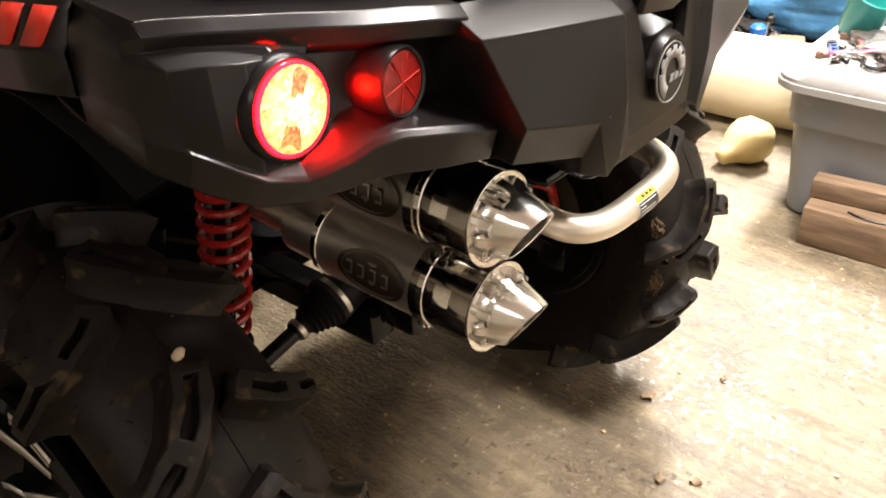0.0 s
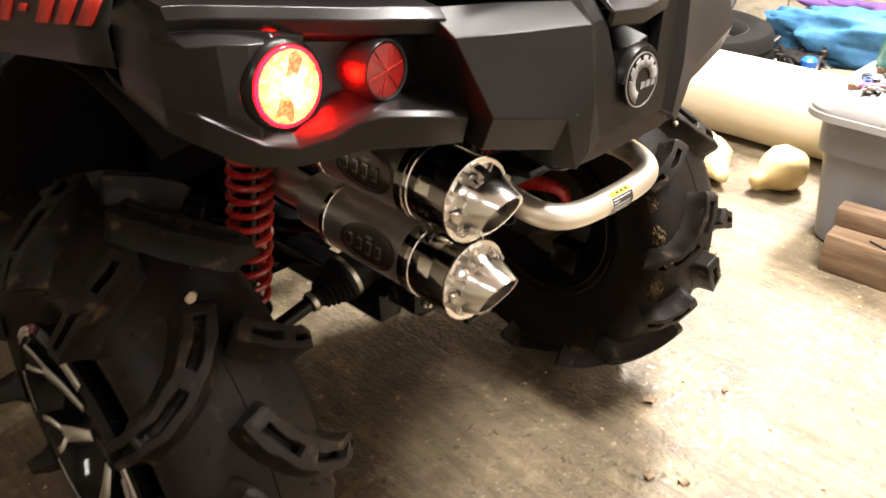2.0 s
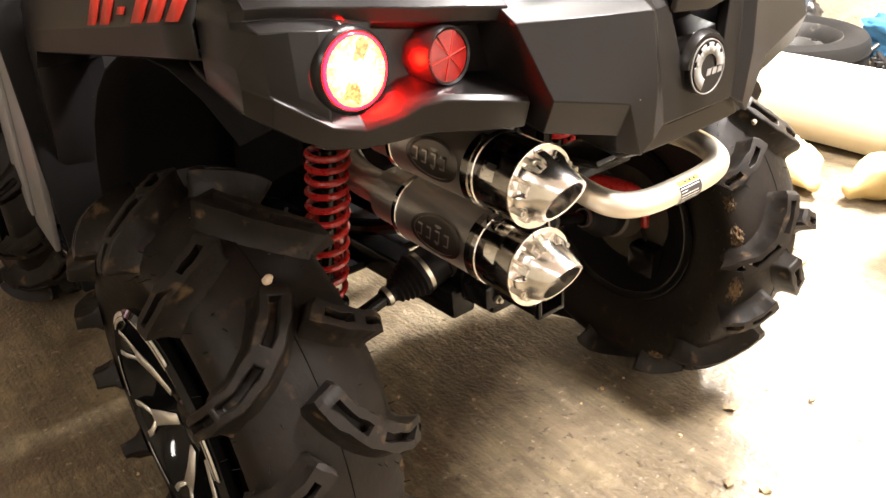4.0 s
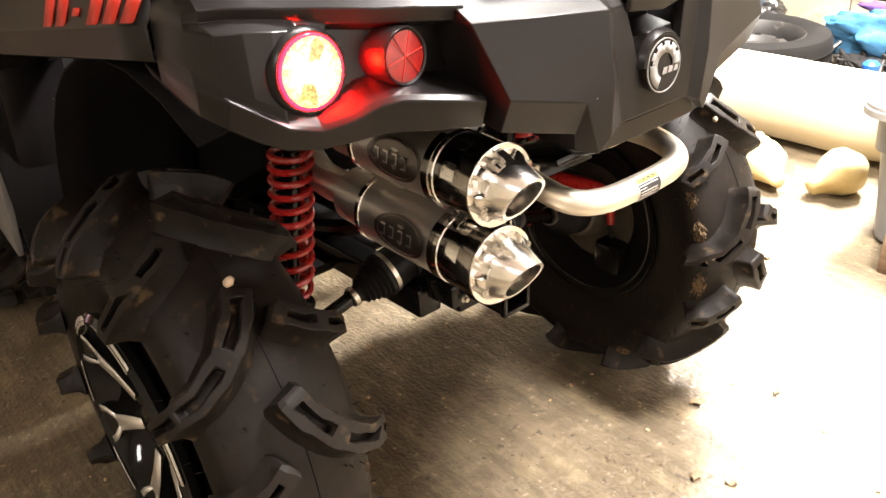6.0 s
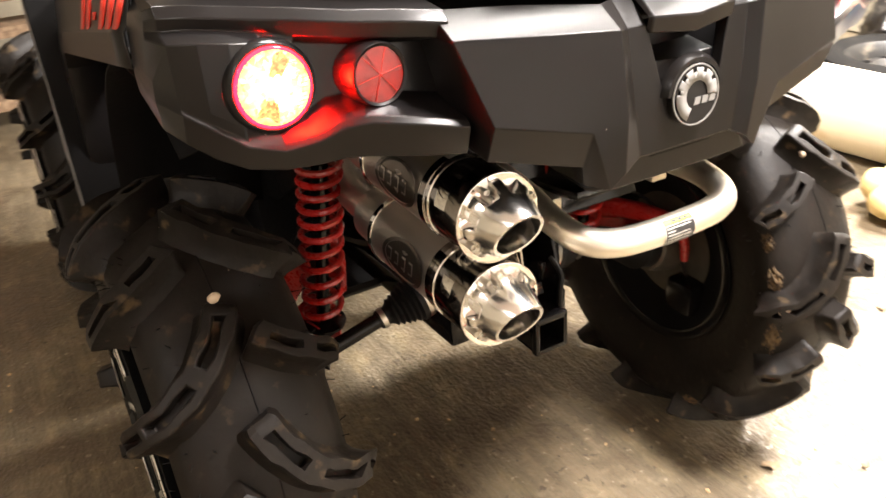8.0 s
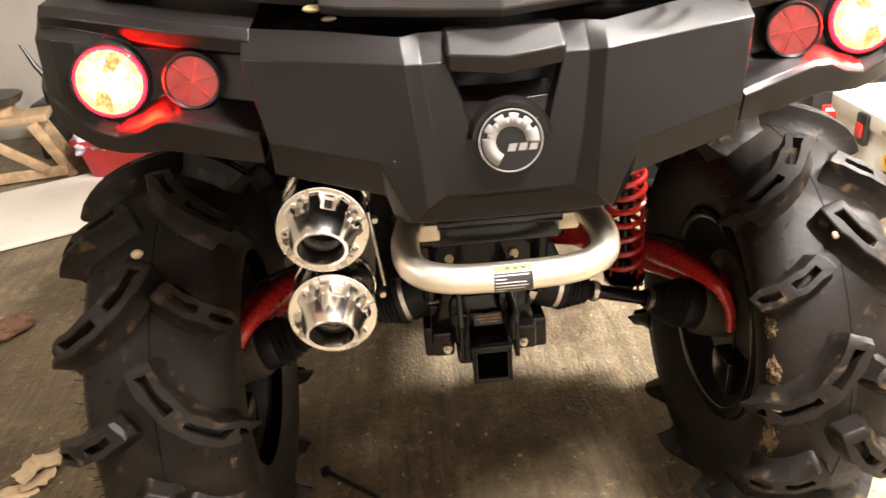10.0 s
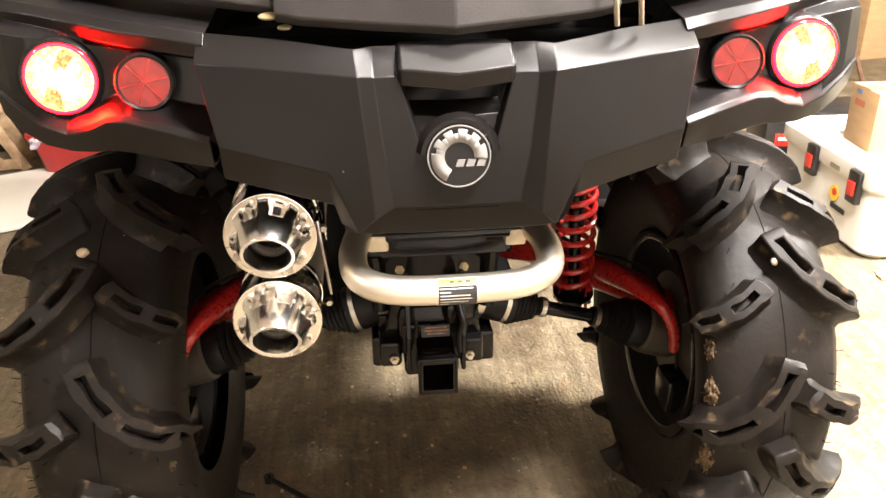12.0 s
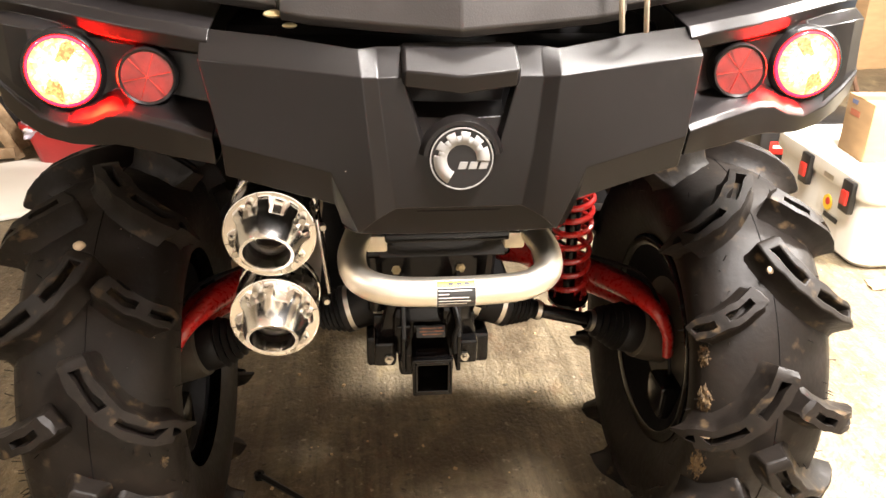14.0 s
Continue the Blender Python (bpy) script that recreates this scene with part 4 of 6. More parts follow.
def trailing_arm(s):
    path = [(0.24, 0.745, 0.418), (0.315, 0.635, 0.420), (0.375, 0.545, 0.425), (0.420, 0.480, 0.415), (0.438, 0.445, 0.385), (0.442, 0.435, 0.345)]
    bm = sweep(bmesh.new(), flip(path, s), [0.036, 0.034, 0.031, 0.029, 0.026, 0.022], 16, round_path=6)
    if s > 0:
        sweep(bm, flip([(0.185, 0.775, 0.400), (0.24, 0.72, 0.425), (0.29, 0.67, 0.436)], s), [0.020, 0.032, 0.030], 14, round_path=5)
    ob = part("trailing_arm", bm, RED_PAINT, quad, "glossy red steel trailing arm")
    edge = sweep(bmesh.new(), flip([(0.345, 0.570, 0.440), (0.372, 0.480, 0.455), (0.398, 0.402, 0.452), (0.420, 0.392, 0.410), (0.424, 0.390, 0.366)], s), [0.024, 0.019, 0.013, 0.010, 0.008], 12, round_path=6)
    part("arm_edge", edge, RED_PAINT, ob, "folded red arm edge round the hub")
    plate = bmesh.new()
    prism(plate, [(0.53, 0.455), (0.60, 0.47), (0.61, 0.54), (0.575, 0.580), (0.535, 0.575), (0.515, 0.52)], 0.012, Matrix.Translation((s * 0.222 - 0.006, 0, 0)) @ Matrix(((0, 0, 1, 0), (1, 0, 0, 0), (0, 1, 0, 0), (0, 0, 0, 1))), 0.003)
    part("arm_plate", plate, RED_PAINT, ob, "red steel plate beside the spring")
    gusset = box(bmesh.new(), (0.06, 0.05, 0.05), pose(s * 0.275, 0.54, 0.425, 10, 0, s * -40), 0.008)
    part("shock_mount", gusset, RED_PAINT, ob, "red shock mount")
    # black dish put in to stand for the unlit inside of the rim
    dish = lathe(bmesh.new(), [(0.03, 0.020), (0.080, 0.018), (0.115, 0.010), (0.142, -0.002), (0.162, -0.014), (0.174, -0.020), (0.177, -0.016)], pose(s * 0.432, 0.455, 0.368, 0, 90 * s, 0), 56)
    part("rim_dark_dish", dish, DEEP_BLACK, ob, "dull black dish that darkens the inside of the rim")
    line = sweep(bmesh.new(), flip([(0.20, 0.76, 0.50), (0.31, 0.62, 0.470), (0.40, 0.50, 0.474), (0.435, 0.44, 0.40), (0.438, 0.40, 0.33), (0.425, 0.37, 0.29)], s), 0.0035, 8, round_path=6)
    part("brake_line", line, BOOT_RUBBER, ob, "thin black brake line")
    cal = bmesh.new()
    box(cal, (0.05, 0.07, 0.07), pose(s * 0.43, 0.385, 0.29, 0, 0, 0), 0.012)
    part("caliper", cal, FRAME_BLACK, ob, "black brake caliper")
    disc = lathe(bmesh.new(), [(0.05, -0.002), (0.110, -0.002), (0.110, 0.002), (0.05, 0.002)], pose(s * 0.445, 0.455, 0.372, 0, 90, 0), 40, close=True)
    part("brake_disc", disc, HUB_METAL, ob, "steel brake disc")


def shock(s):
    low, high = Vector((s * 0.271, 0.512, 0.425)), Vector((s * 0.250, 0.458, 0.800))
    m = along(low, high)
    length = (high - low).length
    damper = lathe(bmesh.new(), [(0.0, -0.01), (0.012, -0.01), (0.010, 0.14), (0.014, 0.145), (0.014, length - 0.06), (0.03, length - 0.055), (0.03, length - 0.035), (0.012, length - 0.03), (0.012, length)], m, 24)
    ob = part("shock_absorber", damper, FRAME_BLACK, quad, "black shock absorber with a red coil spring")
    rod = lathe(bmesh.new(), [(0.0085, 0.0), (0.0085, 0.142)], m, 16)
    part("piston_rod", rod, CHROME, ob, "chrome rod")
    pts, rad, turns, steps = [], 0.0312, 11.3, 22
    for i in range(int(turns * steps) + 1):
        u = i / (turns * steps)
        a = 2 * math.pi * turns * u
        squeeze = u + 0.28 * u * (1 - u)
        r = rad * (0.90 + 0.1 * min(1, 5 * u))
        pts.append(m @ Vector((r * math.cos(a), r * math.sin(a), 0.012 + squeeze * (length - 0.085))))
    part("coil_spring", sweep(bmesh.new(), pts, 0.0055, 8), RED_PAINT, ob, "glossy red coil spring")
    part("spring_collar", lathe(bmesh.new(), [(0.0145, length - 0.076), (0.0205, length - 0.075), (0.0215, length - 0.070), (0.0215, length - 0.060), (0.0145, length - 0.058)], m, 24), SATIN_ALU, ob, "pale alloy collar above the spring")
    part("spring_seat", lathe(bmesh.new(), [(0.012, 0.0), (0.036, 0.0), (0.037, 0.006), (0.014, 0.009)], m, 24, close=True), FRAME_BLACK, ob)
    eye = box(bmesh.new(), (0.035, 0.03, 0.03), m @ pose(0, 0, -0.012), 0.006)
    part("lower_eye", eye, FRAME_BLACK, ob)
    for e in (-1, 1):
        tab = box(bmesh.new(), (0.004, 0.030, 0.058), m @ pose(e * 0.024, 0, -0.020), 0.0015)
        part("clevis_tab", tab, RED_PAINT, ob, "red steel mounting tab")
        part("clevis_bolt", lathe(bmesh.new(), [(0.0, 0.0065), (0.0055, 0.0065), (0.0066, 0.005), (0.0066, 0.0)], facing(m @ Vector((e * 0.026, 0, -0.012)), (e, 0, 0)), 6), STEEL, ob, "zinc bolt head")


for s in (-1, 1):
    trailing_arm(s)
    shock(s)


def chassis():
    """Dark frame, engine bulk and inner mudguards that close the wheel wells."""
    bm = bmesh.new()
    for s in (-1, 1):
        sweep(bm, flip([(0.10, 0.20, 0.80), (0.11, 0.40, 0.76), (0.13, 0.75, 0.66), (0.15, 1.1, 0.45), (0.15, 1.9, 0.42)], s), 0.017, 10, round_path=5)
        sweep(bm, flip([(0.08, 0.36, 0.60), (0.10, 0.60, 0.48), (0.14, 0.95, 0.40)], s), 0.016, 10, round_path=4)
        sweep(bm, flip([(0.10, 0.36, 0.70), (0.085, 0.365, 0.50)], s), 0.014, 10)
    sweep(bm, [(-0.25, 0.455, 0.815), (0.25, 0.455, 0.815)], 0.015, 10)
    part("frame", bm, FRAME_BLACK, quad, "black tubular steel frame")
    for s in (-1, 1):
        rail = box(bmesh.new(), (0.050, 0.73, 0.056), pose(s * 0.078, 0.745, 0.394, -2), 0.006)
        part("lower_rail", rail, FRAME_BLACK, quad, "black box-section lower frame rail")
    # added plate: keeps the right-hand lamp off the floor under the bike
    under_plate = bmesh.new()
    prism(under_plate, [(0.66, 0.37), (0.74, 0.315), (1.75, 0.30), (1.95, 0.36), (1.95, 0.375), (1.75, 0.315), (0.74, 0.33), (0.66, 0.385)], 0.42, Matrix.Translation((-0.21, 0, 0)) @ Matrix(((0, 0, 1, 0), (1, 0, 0, 0), (0, 1, 0, 0), (0, 0, 0, 1))), 0.003)
    part("light_stop_plate", under_plate, DEEP_BLACK, quad, "black plate added under the frame to block light")
    eng = bmesh.new()
    box(eng, (0.30, 0.75, 0.40), pose(0, 1.35, 0.60), 0.05)
    box(eng, (0.24, 0.22, 0.20), pose(0, 0.86, 0.60), 0.04)
    part("engine", eng, DEEP_BLACK, quad, "black engine and gearbox bulk")
    for s in (-1, 1):
        rows = []
        for k in range(11):
            a = radians(118 - 112 * k / 10)
            y, z = 0.47 - 0.47 * math.cos(a) * -1, 0.44 + 0.475 * math.sin(a)
            rows.append(flip([(0.22, y, z - 0.005), (0.30, y, z + 0.005), (0.42, y, z + 0.002), (0.485, y, z - 0.010)], s))
        ob = part("inner_mudguard", grid(bmesh.new(), rows), DEEP_BLACK, quad, "dull black inner mudguard", 60)
        thicken(ob, 0.004, 0)
        wall = bmesh.new()
        prism(wall, [(0.60, 0.93), (1.08, 0.93), (1.10, 0.47), (0.88, 0.50), (0.66, 0.62)], 0.012, Matrix.Translation((s * 0.205 - 0.006, 0, 0)) @ Matrix(((0, 0, 1, 0), (1, 0, 0, 0), (0, 1, 0, 0), (0, 0, 0, 1))), 0.003)
        part("well_panel", wall, DEEP_BLACK, quad)
        part("well_front", box(bmesh.new(), (0.34, 0.012, 0.62), pose(s * 0.375, 1.075, 0.645, -8), 0.003), DEEP_BLACK, quad)
        # foot well ahead of the wheel
        fw = bmesh.new()
        prism(fw, [(1.14, 0.95), (1.65, 0.98), (1.65, 0.80), (1.55, 0.35), (1.34, 0.30), (1.22, 0.62)], 0.014, Matrix.Translation((s * 0.515 - 0.007, 0, 0)) @ Matrix(((0, 0, 1, 0), (1, 0, 0, 0), (0, 1, 0, 0), (0, 0, 0, 1))), 0.004)
        fp = part("foot_well_panel", fw, GREY_PLASTIC, quad, "dusty grey plastic foot well panel")
        rib = bmesh.new()
        prism(rib, [(1.27, 0.84), (1.35, 0.86), (1.53, 0.40), (1.44, 0.36)], 0.012, Matrix.Translation((s * 0.525 - 0.006, 0, 0)) @ Matrix(((0, 0, 1, 0), (1, 0, 0, 0), (0, 1, 0, 0), (0, 0, 0, 1))), 0.005)
        part("panel_rib", rib, PALE_PLASTIC, fp, "paler grey raised rib")
        board = box(bmesh.new(), (0.22, 0.40, 0.03), pose(s * 0.40, 1.45, 0.30), 0.008)
        part("foot_board", board, FRAME_BLACK, quad)


GREY_PLASTIC = material("dusty_grey_plastic", (0.24, 0.235, 0.235), 0.45, vary=0.25, bump=0.2, bump_scale=500, spots=((0.32, 0.31, 0.30), 0.4, 11))
PALE_PLASTIC = material("pale_grey_plastic", (0.26, 0.26, 0.265), 0.5, vary=0.15, bump=0.1, bump_scale=500)
chassis()


# wheels: profile of the carcass as (radius, offset from the tread's middle)
CARCASS = [(0.174, -0.056), (0.200, -0.070), (0.232, -0.086), (0.266, -0.098), (0.298, -0.100), (0.318, -0.086), (0.330, -0.058), (0.336, -0.029), (0.338, 0.000),
           (0.336, 0.029), (0.330, 0.058), (0.318, 0.086), (0.298, 0.104), (0.268, 0.111), (0.232, 0.107), (0.204, 0.100), (0.188, 0.092)]


def over_carcass(w, lift):
    """The point (offset, radius) at the arc length w from the tread's middle, lifted off the carcass."""
    half = [(u, r) for r, u in CARCASS[8:15]]
    left, sign = abs(w), (1 if w >= 0 else -1)
    for (u0, r0), (u1, r1) in zip(half, half[1:]):
        d = math.hypot(u1 - u0, r1 - r0)
        if left <= d or (u1, r1) == half[-1]:
            f = left / d
            nu, nr = -(r1 - r0) / d, (u1 - u0) / d
            return sign * (u0 + (u1 - u0) * f + nu * lift), r0 + (r1 - r0) * f + nr * lift
        left -= d


def lug_mesh(name, path, pockets, width, s):
    """A tread bar laid over the carcass along (offset, degrees), with sunken pockets in its top."""
    bm = bmesh.new()
    n = 20
    pts = []
    for i in range(n + 1):
        q = i / n * (len(path) - 1)
        k = min(int(q), len(path) - 2)
        f = q - k
        p0, p1, p2, p3 = path[max(k - 1, 0)], path[k], path[k + 1], path[min(k + 2, len(path) - 1)]
        pts.append(tuple(0.5 * (2 * p1[j] + (p2[j] - p0[j]) * f + (2 * p0[j] - 5 * p1[j] + 4 * p2[j] - p3[j]) * f * f + (3 * p1[j] - p0[j] - 3 * p2[j] + p3[j]) * f ** 3) for j in (0, 1)))

    def place(i, side, lift):
        a, b = pts[max(i - 1, 0)], pts[min(i + 1, n)]
        du, dt = b[0] - a[0], radians(b[1] - a[1]) * 0.35
        ln = math.hypot(du, dt) or 1
        nu, nt = -dt / ln, du / ln
        u, t = pts[i][0] + side * nu, pts[i][1] + math.degrees(side * nt / 0.35)
        off, r = over_carcass(u, lift)
        return Vector((s * off, -r * math.cos(radians(t)), r * math.sin(radians(t))))

    def height(i):
        e = min(i, n - i) / n
        return 0.036 if e > 0.04 else 0.030

    w = width / 2
    lanes = [(-w * 2.1, -0.004), (-w * 1.35, 0.007), (-w * 1.12, 0.022), (-w, None), (-w * 0.36, None), (w * 0.36, None), (w, None), (w * 1.12, 0.022), (w * 1.35, 0.007), (w * 2.1, -0.004)]
    rows = []
    for i in range(n + 1):
        k = 0.82 if i in (0, n) else 1
        rows.append([bm.verts.new(place(i, x * k, height(i) if z is None else z)) for x, z in lanes])
    hole = lambda i: any(a <= i < b for a, b in pockets)
    for i in range(n):
        for j in range(9):
            if j == 4 and hole(i):
                continue
            bm.faces.new((rows[i][j], rows[i][j + 1], rows[i + 1][j + 1], rows[i + 1][j]))
    for a, b in pockets:
        low = {i: [bm.verts.new(place(i, x, height(i) - 0.019)) for x in (-w * 0.32, w * 0.32)] for i in range(a, b + 1)}
        for i in range(a, b):
            bm.faces.new((low[i][0], low[i][1], low[i + 1][1], low[i + 1][0]))
            bm.faces.new((rows[i][4], low[i][0], low[i + 1][0], rows[i + 1][4]))
            bm.faces.new((low[i][1], rows[i][5], rows[i + 1][5], low[i + 1][1]))
        bm.faces.new((rows[a][4], rows[a][5], low[a][1], low[a][0]))
        bm.faces.new((rows[b][4], low[b][0], low[b][1], rows[b][5]))
    bm.faces.new(rows[0]), bm.faces.new(list(reversed(rows[-1])))
    finish(bm, True, 40)
    sharp = [e for e in bm.edges if len(e.link_faces) == 2 and e.calc_face_angle(0) > radians(40)]
    bmesh.ops.bevel(bm, geom=sharp, offset=0.0028, segments=2, affect="EDGES", profile=0.5, clamp_overlap=True)
    finish(bm, True, 60)
    data = bpy.data.meshes.new(name)
    bm.to_mesh(data)
    bm.free()
    data.materials.append(LUG_RUBBER)
    return data


LONG = [(0.004, 0.0), (-0.016, -6.0), (-0.048, -12.0), (-0.090, -16.5), (-0.125, -18.2), (-0.148, -19.2)]
SHORT = [(-0.028, 0.0), (-0.072, -4.5), (-0.115, -7.2), (-0.150, -8.6)]


def rim(wheel_x, wheel_y, wheel_z, s):
    m = pose(wheel_x - s * 0.006, wheel_y, wheel_z, 0, 90 * s, 0)     # z axis points out of the bike
    barrel = lathe(bmesh.new(), [(0.182, -0.066), (0.190, -0.064), (0.190, -0.060), (0.178, -0.056), (0.170, -0.03), (0.165, 0.04), (0.176, 0.085), (0.194, 0.100), (0.197, 0.112), (0.188, 0.120), (0.180, 0.110), (0.160, 0.045), (0.158, -0.04), (0.17, -0.062)], m, 56, close=True)
    ob = part("rim", barrel, RIM_BLACK, quad, "gloss black alloy rim with machined edges")
    hub = lathe(bmesh.new(), [(0.0, 0.088), (0.036, 0.088), (0.042, 0.082), (0.060, 0.070), (0.070, 0.040), (0.0, 0.03)], m, 32)
    part("hub_cap", hub, RIM_BLACK, ob, "black centre cap")
    web = lathe(bmesh.new(), [(0.05, 0.030), (0.10, 0.036), (0.162, 0.030), (0.162, 0.024), (0.10, 0.030), (0.05, 0.024)], m, 40, close=True)
    part("rim_web", web, RIM_BLACK, ob)
    for k in range(7):
        a = 360 / 7 * k + 12
        turn = m @ pose(0, 0, 0, 0, 0, a)
        sp = bmesh.new()
        grid(sp, [[(0.045, -0.018, 0.050), (0.045, -0.016, 0.080), (0.045, 0.016, 0.080), (0.045, 0.018, 0.050)],
                  [(0.11, -0.013, 0.055), (0.11, -0.010, 0.092), (0.11, 0.010, 0.092), (0.11, 0.013, 0.055)],
                  [(0.150, -0.014, 0.060), (0.150, -0.012, 0.101), (0.150, 0.012, 0.101), (0.150, 0.014, 0.060)],
                  [(0.183, -0.034, 0.085), (0.183, -0.032, 0.113), (0.183, 0.032, 0.113), (0.183, 0.034, 0.085)]])
        bmesh.ops.transform(sp, matrix=turn, verts=sp.verts[:])
        so = part("spoke", sp, RIM_BLACK, ob, "black forked spoke")
        face = bmesh.new()
        for e in (-1, 1):
            grid(face, [[(0.146, e * 0.004, 0.1032), (0.150, e * 0.016, 0.1032)], [(0.170, e * 0.020, 0.1100), (0.166, e * 0.030, 0.1095)], [(0.188, e * 0.026, 0.1160), (0.186, e * 0.037, 0.1160)]])
        grid(face, [[(0.060, -0.009, 0.0860), (0.060, 0.009, 0.0860)], [(0.112, -0.0125, 0.0945), (0.112, 0.0125, 0.0945)], [(0.150, -0.0150, 0.1034), (0.150, 0.0150, 0.1034)]])
        lathe(face, [(0.182, 0.1200), (0.1955, 0.1172)], None, 6, arc=25, start=12.5)
        bmesh.ops.transform(face, matrix=turn, verts=face.verts[:])
        fo = part("machined_face", face, MACHINED, ob, "bright machined spoke edge")
        thicken(fo, 0.0012, 0)
    return ob


def tyre(x, y, z, s, phase, meshes, textured=True):
    bm = lathe(bmesh.new(), CARCASS, pose(0, 0, 0, 0, 90, 0), 96)
    data = bpy.data.meshes.new("tyre")
    finish(bm, True, 60)
    bm.to_mesh(data)
    bm.free()
    data.materials.append(RUBBER)
    ob = new("tyre", data)
    ob.parent, ob["label"] = quad, "black mud tyre with deep curved tread bars"
    ob.location = (x, y, z)
    for k in range(7):
        for data, off in meshes:
            lug = new("tread_bar", data)
            lug.parent = ob
            lug.rotation_euler = (radians(-(phase + 360 / 7 * k + off)), 0, 0)
    return ob


def tread_point(u, t, lift, s):
    off, r = over_carcass(u, lift)
    return Vector((s * off, -r * math.cos(radians(t)), r * math.sin(radians(t))))


def tyre_dressing(ob, s, seed, mud):
    """Mould seam, rubber hairs and crusts of dried mud on one tyre."""
    seam = lathe(bmesh.new(), [(0.3378, 0.0050), (0.3386, 0.0055), (0.3386, 0.0063), (0.3378, 0.0068)], pose(0, 0, 0, 0, 90, 0), 96)
    part("mould_seam", seam, DEEP_BLACK, ob)
    rng = random.Random(seed)
    hairs = bmesh.new()
    for k in range(150):
        u, t = rng.uniform(0.05, 0.15) * rng.choice((-1, 1)), rng.uniform(-70, 110)
        a = tread_point(u, t, -0.002, s)
        e = tread_point(u + rng.uniform(-0.004, 0.004), t + rng.uniform(-1, 1), rng.uniform(0.006, 0.011), s)
        sweep(hairs, [a, e], 0.0006, 4)
    part("rubber_hairs", hairs, BOOT_RUBBER, ob, "fine moulding hairs on the rubber")["kind"] = "stuff"
    for u, t, half_u, half_t in mud:
        bm, n = bmesh.new(), 22
        rows = []
        for i in range(n + 1):
            row = []
            for j in range(n + 1):
                p, q = 2 * i / n - 1, 2 * j / n - 1
                h = 0.0022 - 0.0060 * (p * p + q * q) + 0.0035 * noise.noise(Vector((p * 2.6 + seed + t, q * 2.6, u * 50))) + 0.0050 * noise.noise(Vector((p * 7, q * 7, t)))
                row.append(tread_point(u + half_u * p, t + half_t * q, max(-0.006, h), s))
            rows.append(row)
        part("dried_mud", grid(bm, rows), MUD, ob, "crust of dried tan mud", 60)


MUD = material("dried_mud", (0.125, 0.078, 0.032), 0.9, second=(0.04, 0.025, 0.013), scale=120, bump=0.7, bump_scale=220, bump_depth=0.003)
LUGS = {}
for s in (-1, 1):
    inner = lambda p: [(max(u * 0.80, -0.104), t) for u, t in p]
    outer = lambda p: [(-u * 0.90, t) for u, t in p]
    LUGS[s] = [(lug_mesh("tread_bar", inner(LONG), [(2, 7), (9, 14), (15, 19)], 0.032, s), 0), (lug_mesh("tread_bar", inner(SHORT), [(3, 8), (11, 16)], 0.028, s), 13.0),
               (lug_mesh("tread_bar", outer(LONG), [(2, 7), (9, 14), (15, 19)], 0.034, s), 25.7), (lug_mesh("tread_bar", outer(SHORT), [(3, 8), (11, 16)], 0.028, s), 38.7)]
right = tyre(0.481, 0.455, 0.368, 1, 27.5, [(LUGS[1][0][0], -4.0)] + LUGS[1][1:])
left = tyre(-0.481, 0.455, 0.368, -1, 29.5, [(data, off) for (data, _), off in zip(LUGS[-1], (3.0, 18.5, 25.7, 41.5))])
tyre(0.481, 1.80, 0.368, 1, 10.0, LUGS[1])
tyre(-0.481, 1.80, 0.368, -1, 2.0, LUGS[-1])
for x, y, s in ((0.481, 0.455, 1), (-0.481, 0.455, -1), (0.481, 1.80, 1), (-0.481, 1.80, -1)):
    rim(x, y, 0.368, s)
tyre_dressing(right, 1, 5, ((-0.098, -7.5, 0.015, 6.5), (-0.099, 14, 0.014, 5.0), (-0.101, 26, 0.012, 3.5), (-0.10, -62, 0.016, 4), (-0.05, -66, 0.020, 3), (-0.045, -42, 0.018, 4)))
tyre_dressing(left, -1, 8, ((-0.10, 4, 0.010, 2.5), (-0.02, -20, 0.012, 2)))


# ---- things by the right wall ----
TUB_GREY = material("grey_polypropylene", (0.21, 0.215, 0.225), 0.42, vary=0.12, bump=0.1, bump_scale=400, spots=((0.30, 0.29, 0.27), 0.36, 8))
LID_GREY = material("pale_grey_lid", (0.34, 0.33, 0.315), 0.45, vary=0.12, bump=0.1, bump_scale=400, spots=((0.22, 0.20, 0.17), 0.38, 12))
OLD_WOOD = material("old_brown_timber", (0.27, 0.180, 0.108), 0.8, second=(0.13, 0.080, 0.046), scale=7, bump=0.5, bump_scale=70, stretch=(6, 0.7, 6), spots=((0.33, 0.24, 0.15), 0.38, 10), bump_depth=0.003)
PALE_WOOD = material("pale_timber", (0.42, 0.29, 0.17), 0.75, second=(0.26, 0.165, 0.085), scale=6, bump=0.4, bump_scale=60, stretch=(5, 0.8, 5), bump_depth=0.002)
CREAM = material("cream_foam_roll", (0.66, 0.585, 0.43), 0.8, vary=0.12, scale=5, bump=0.3, bump_scale=90, spots=((0.55, 0.42, 0.25), 0.36, 6))
GOURD = material("yellow_gourd_skin", (0.70, 0.56, 0.27), 0.55, second=(0.58, 0.43, 0.18), scale=14, bump=0.25, bump_scale=60, spots=((0.62, 0.50, 0.30), 0.4, 18))
BLUE_TARP = material("blue_tarpaulin", (0.045, 0.150, 0.26), 0.6, spec=0.3, second=(0.026, 0.095, 0.19), scale=16, bump=0.4, bump_scale=45, bump_depth=0.008)
PURPLE = material("purple_cloth", (0.085, 0.036, 0.15), 0.85, vary=0.4, scale=14, bump=0.7, bump_scale=60, bump_depth=0.006)
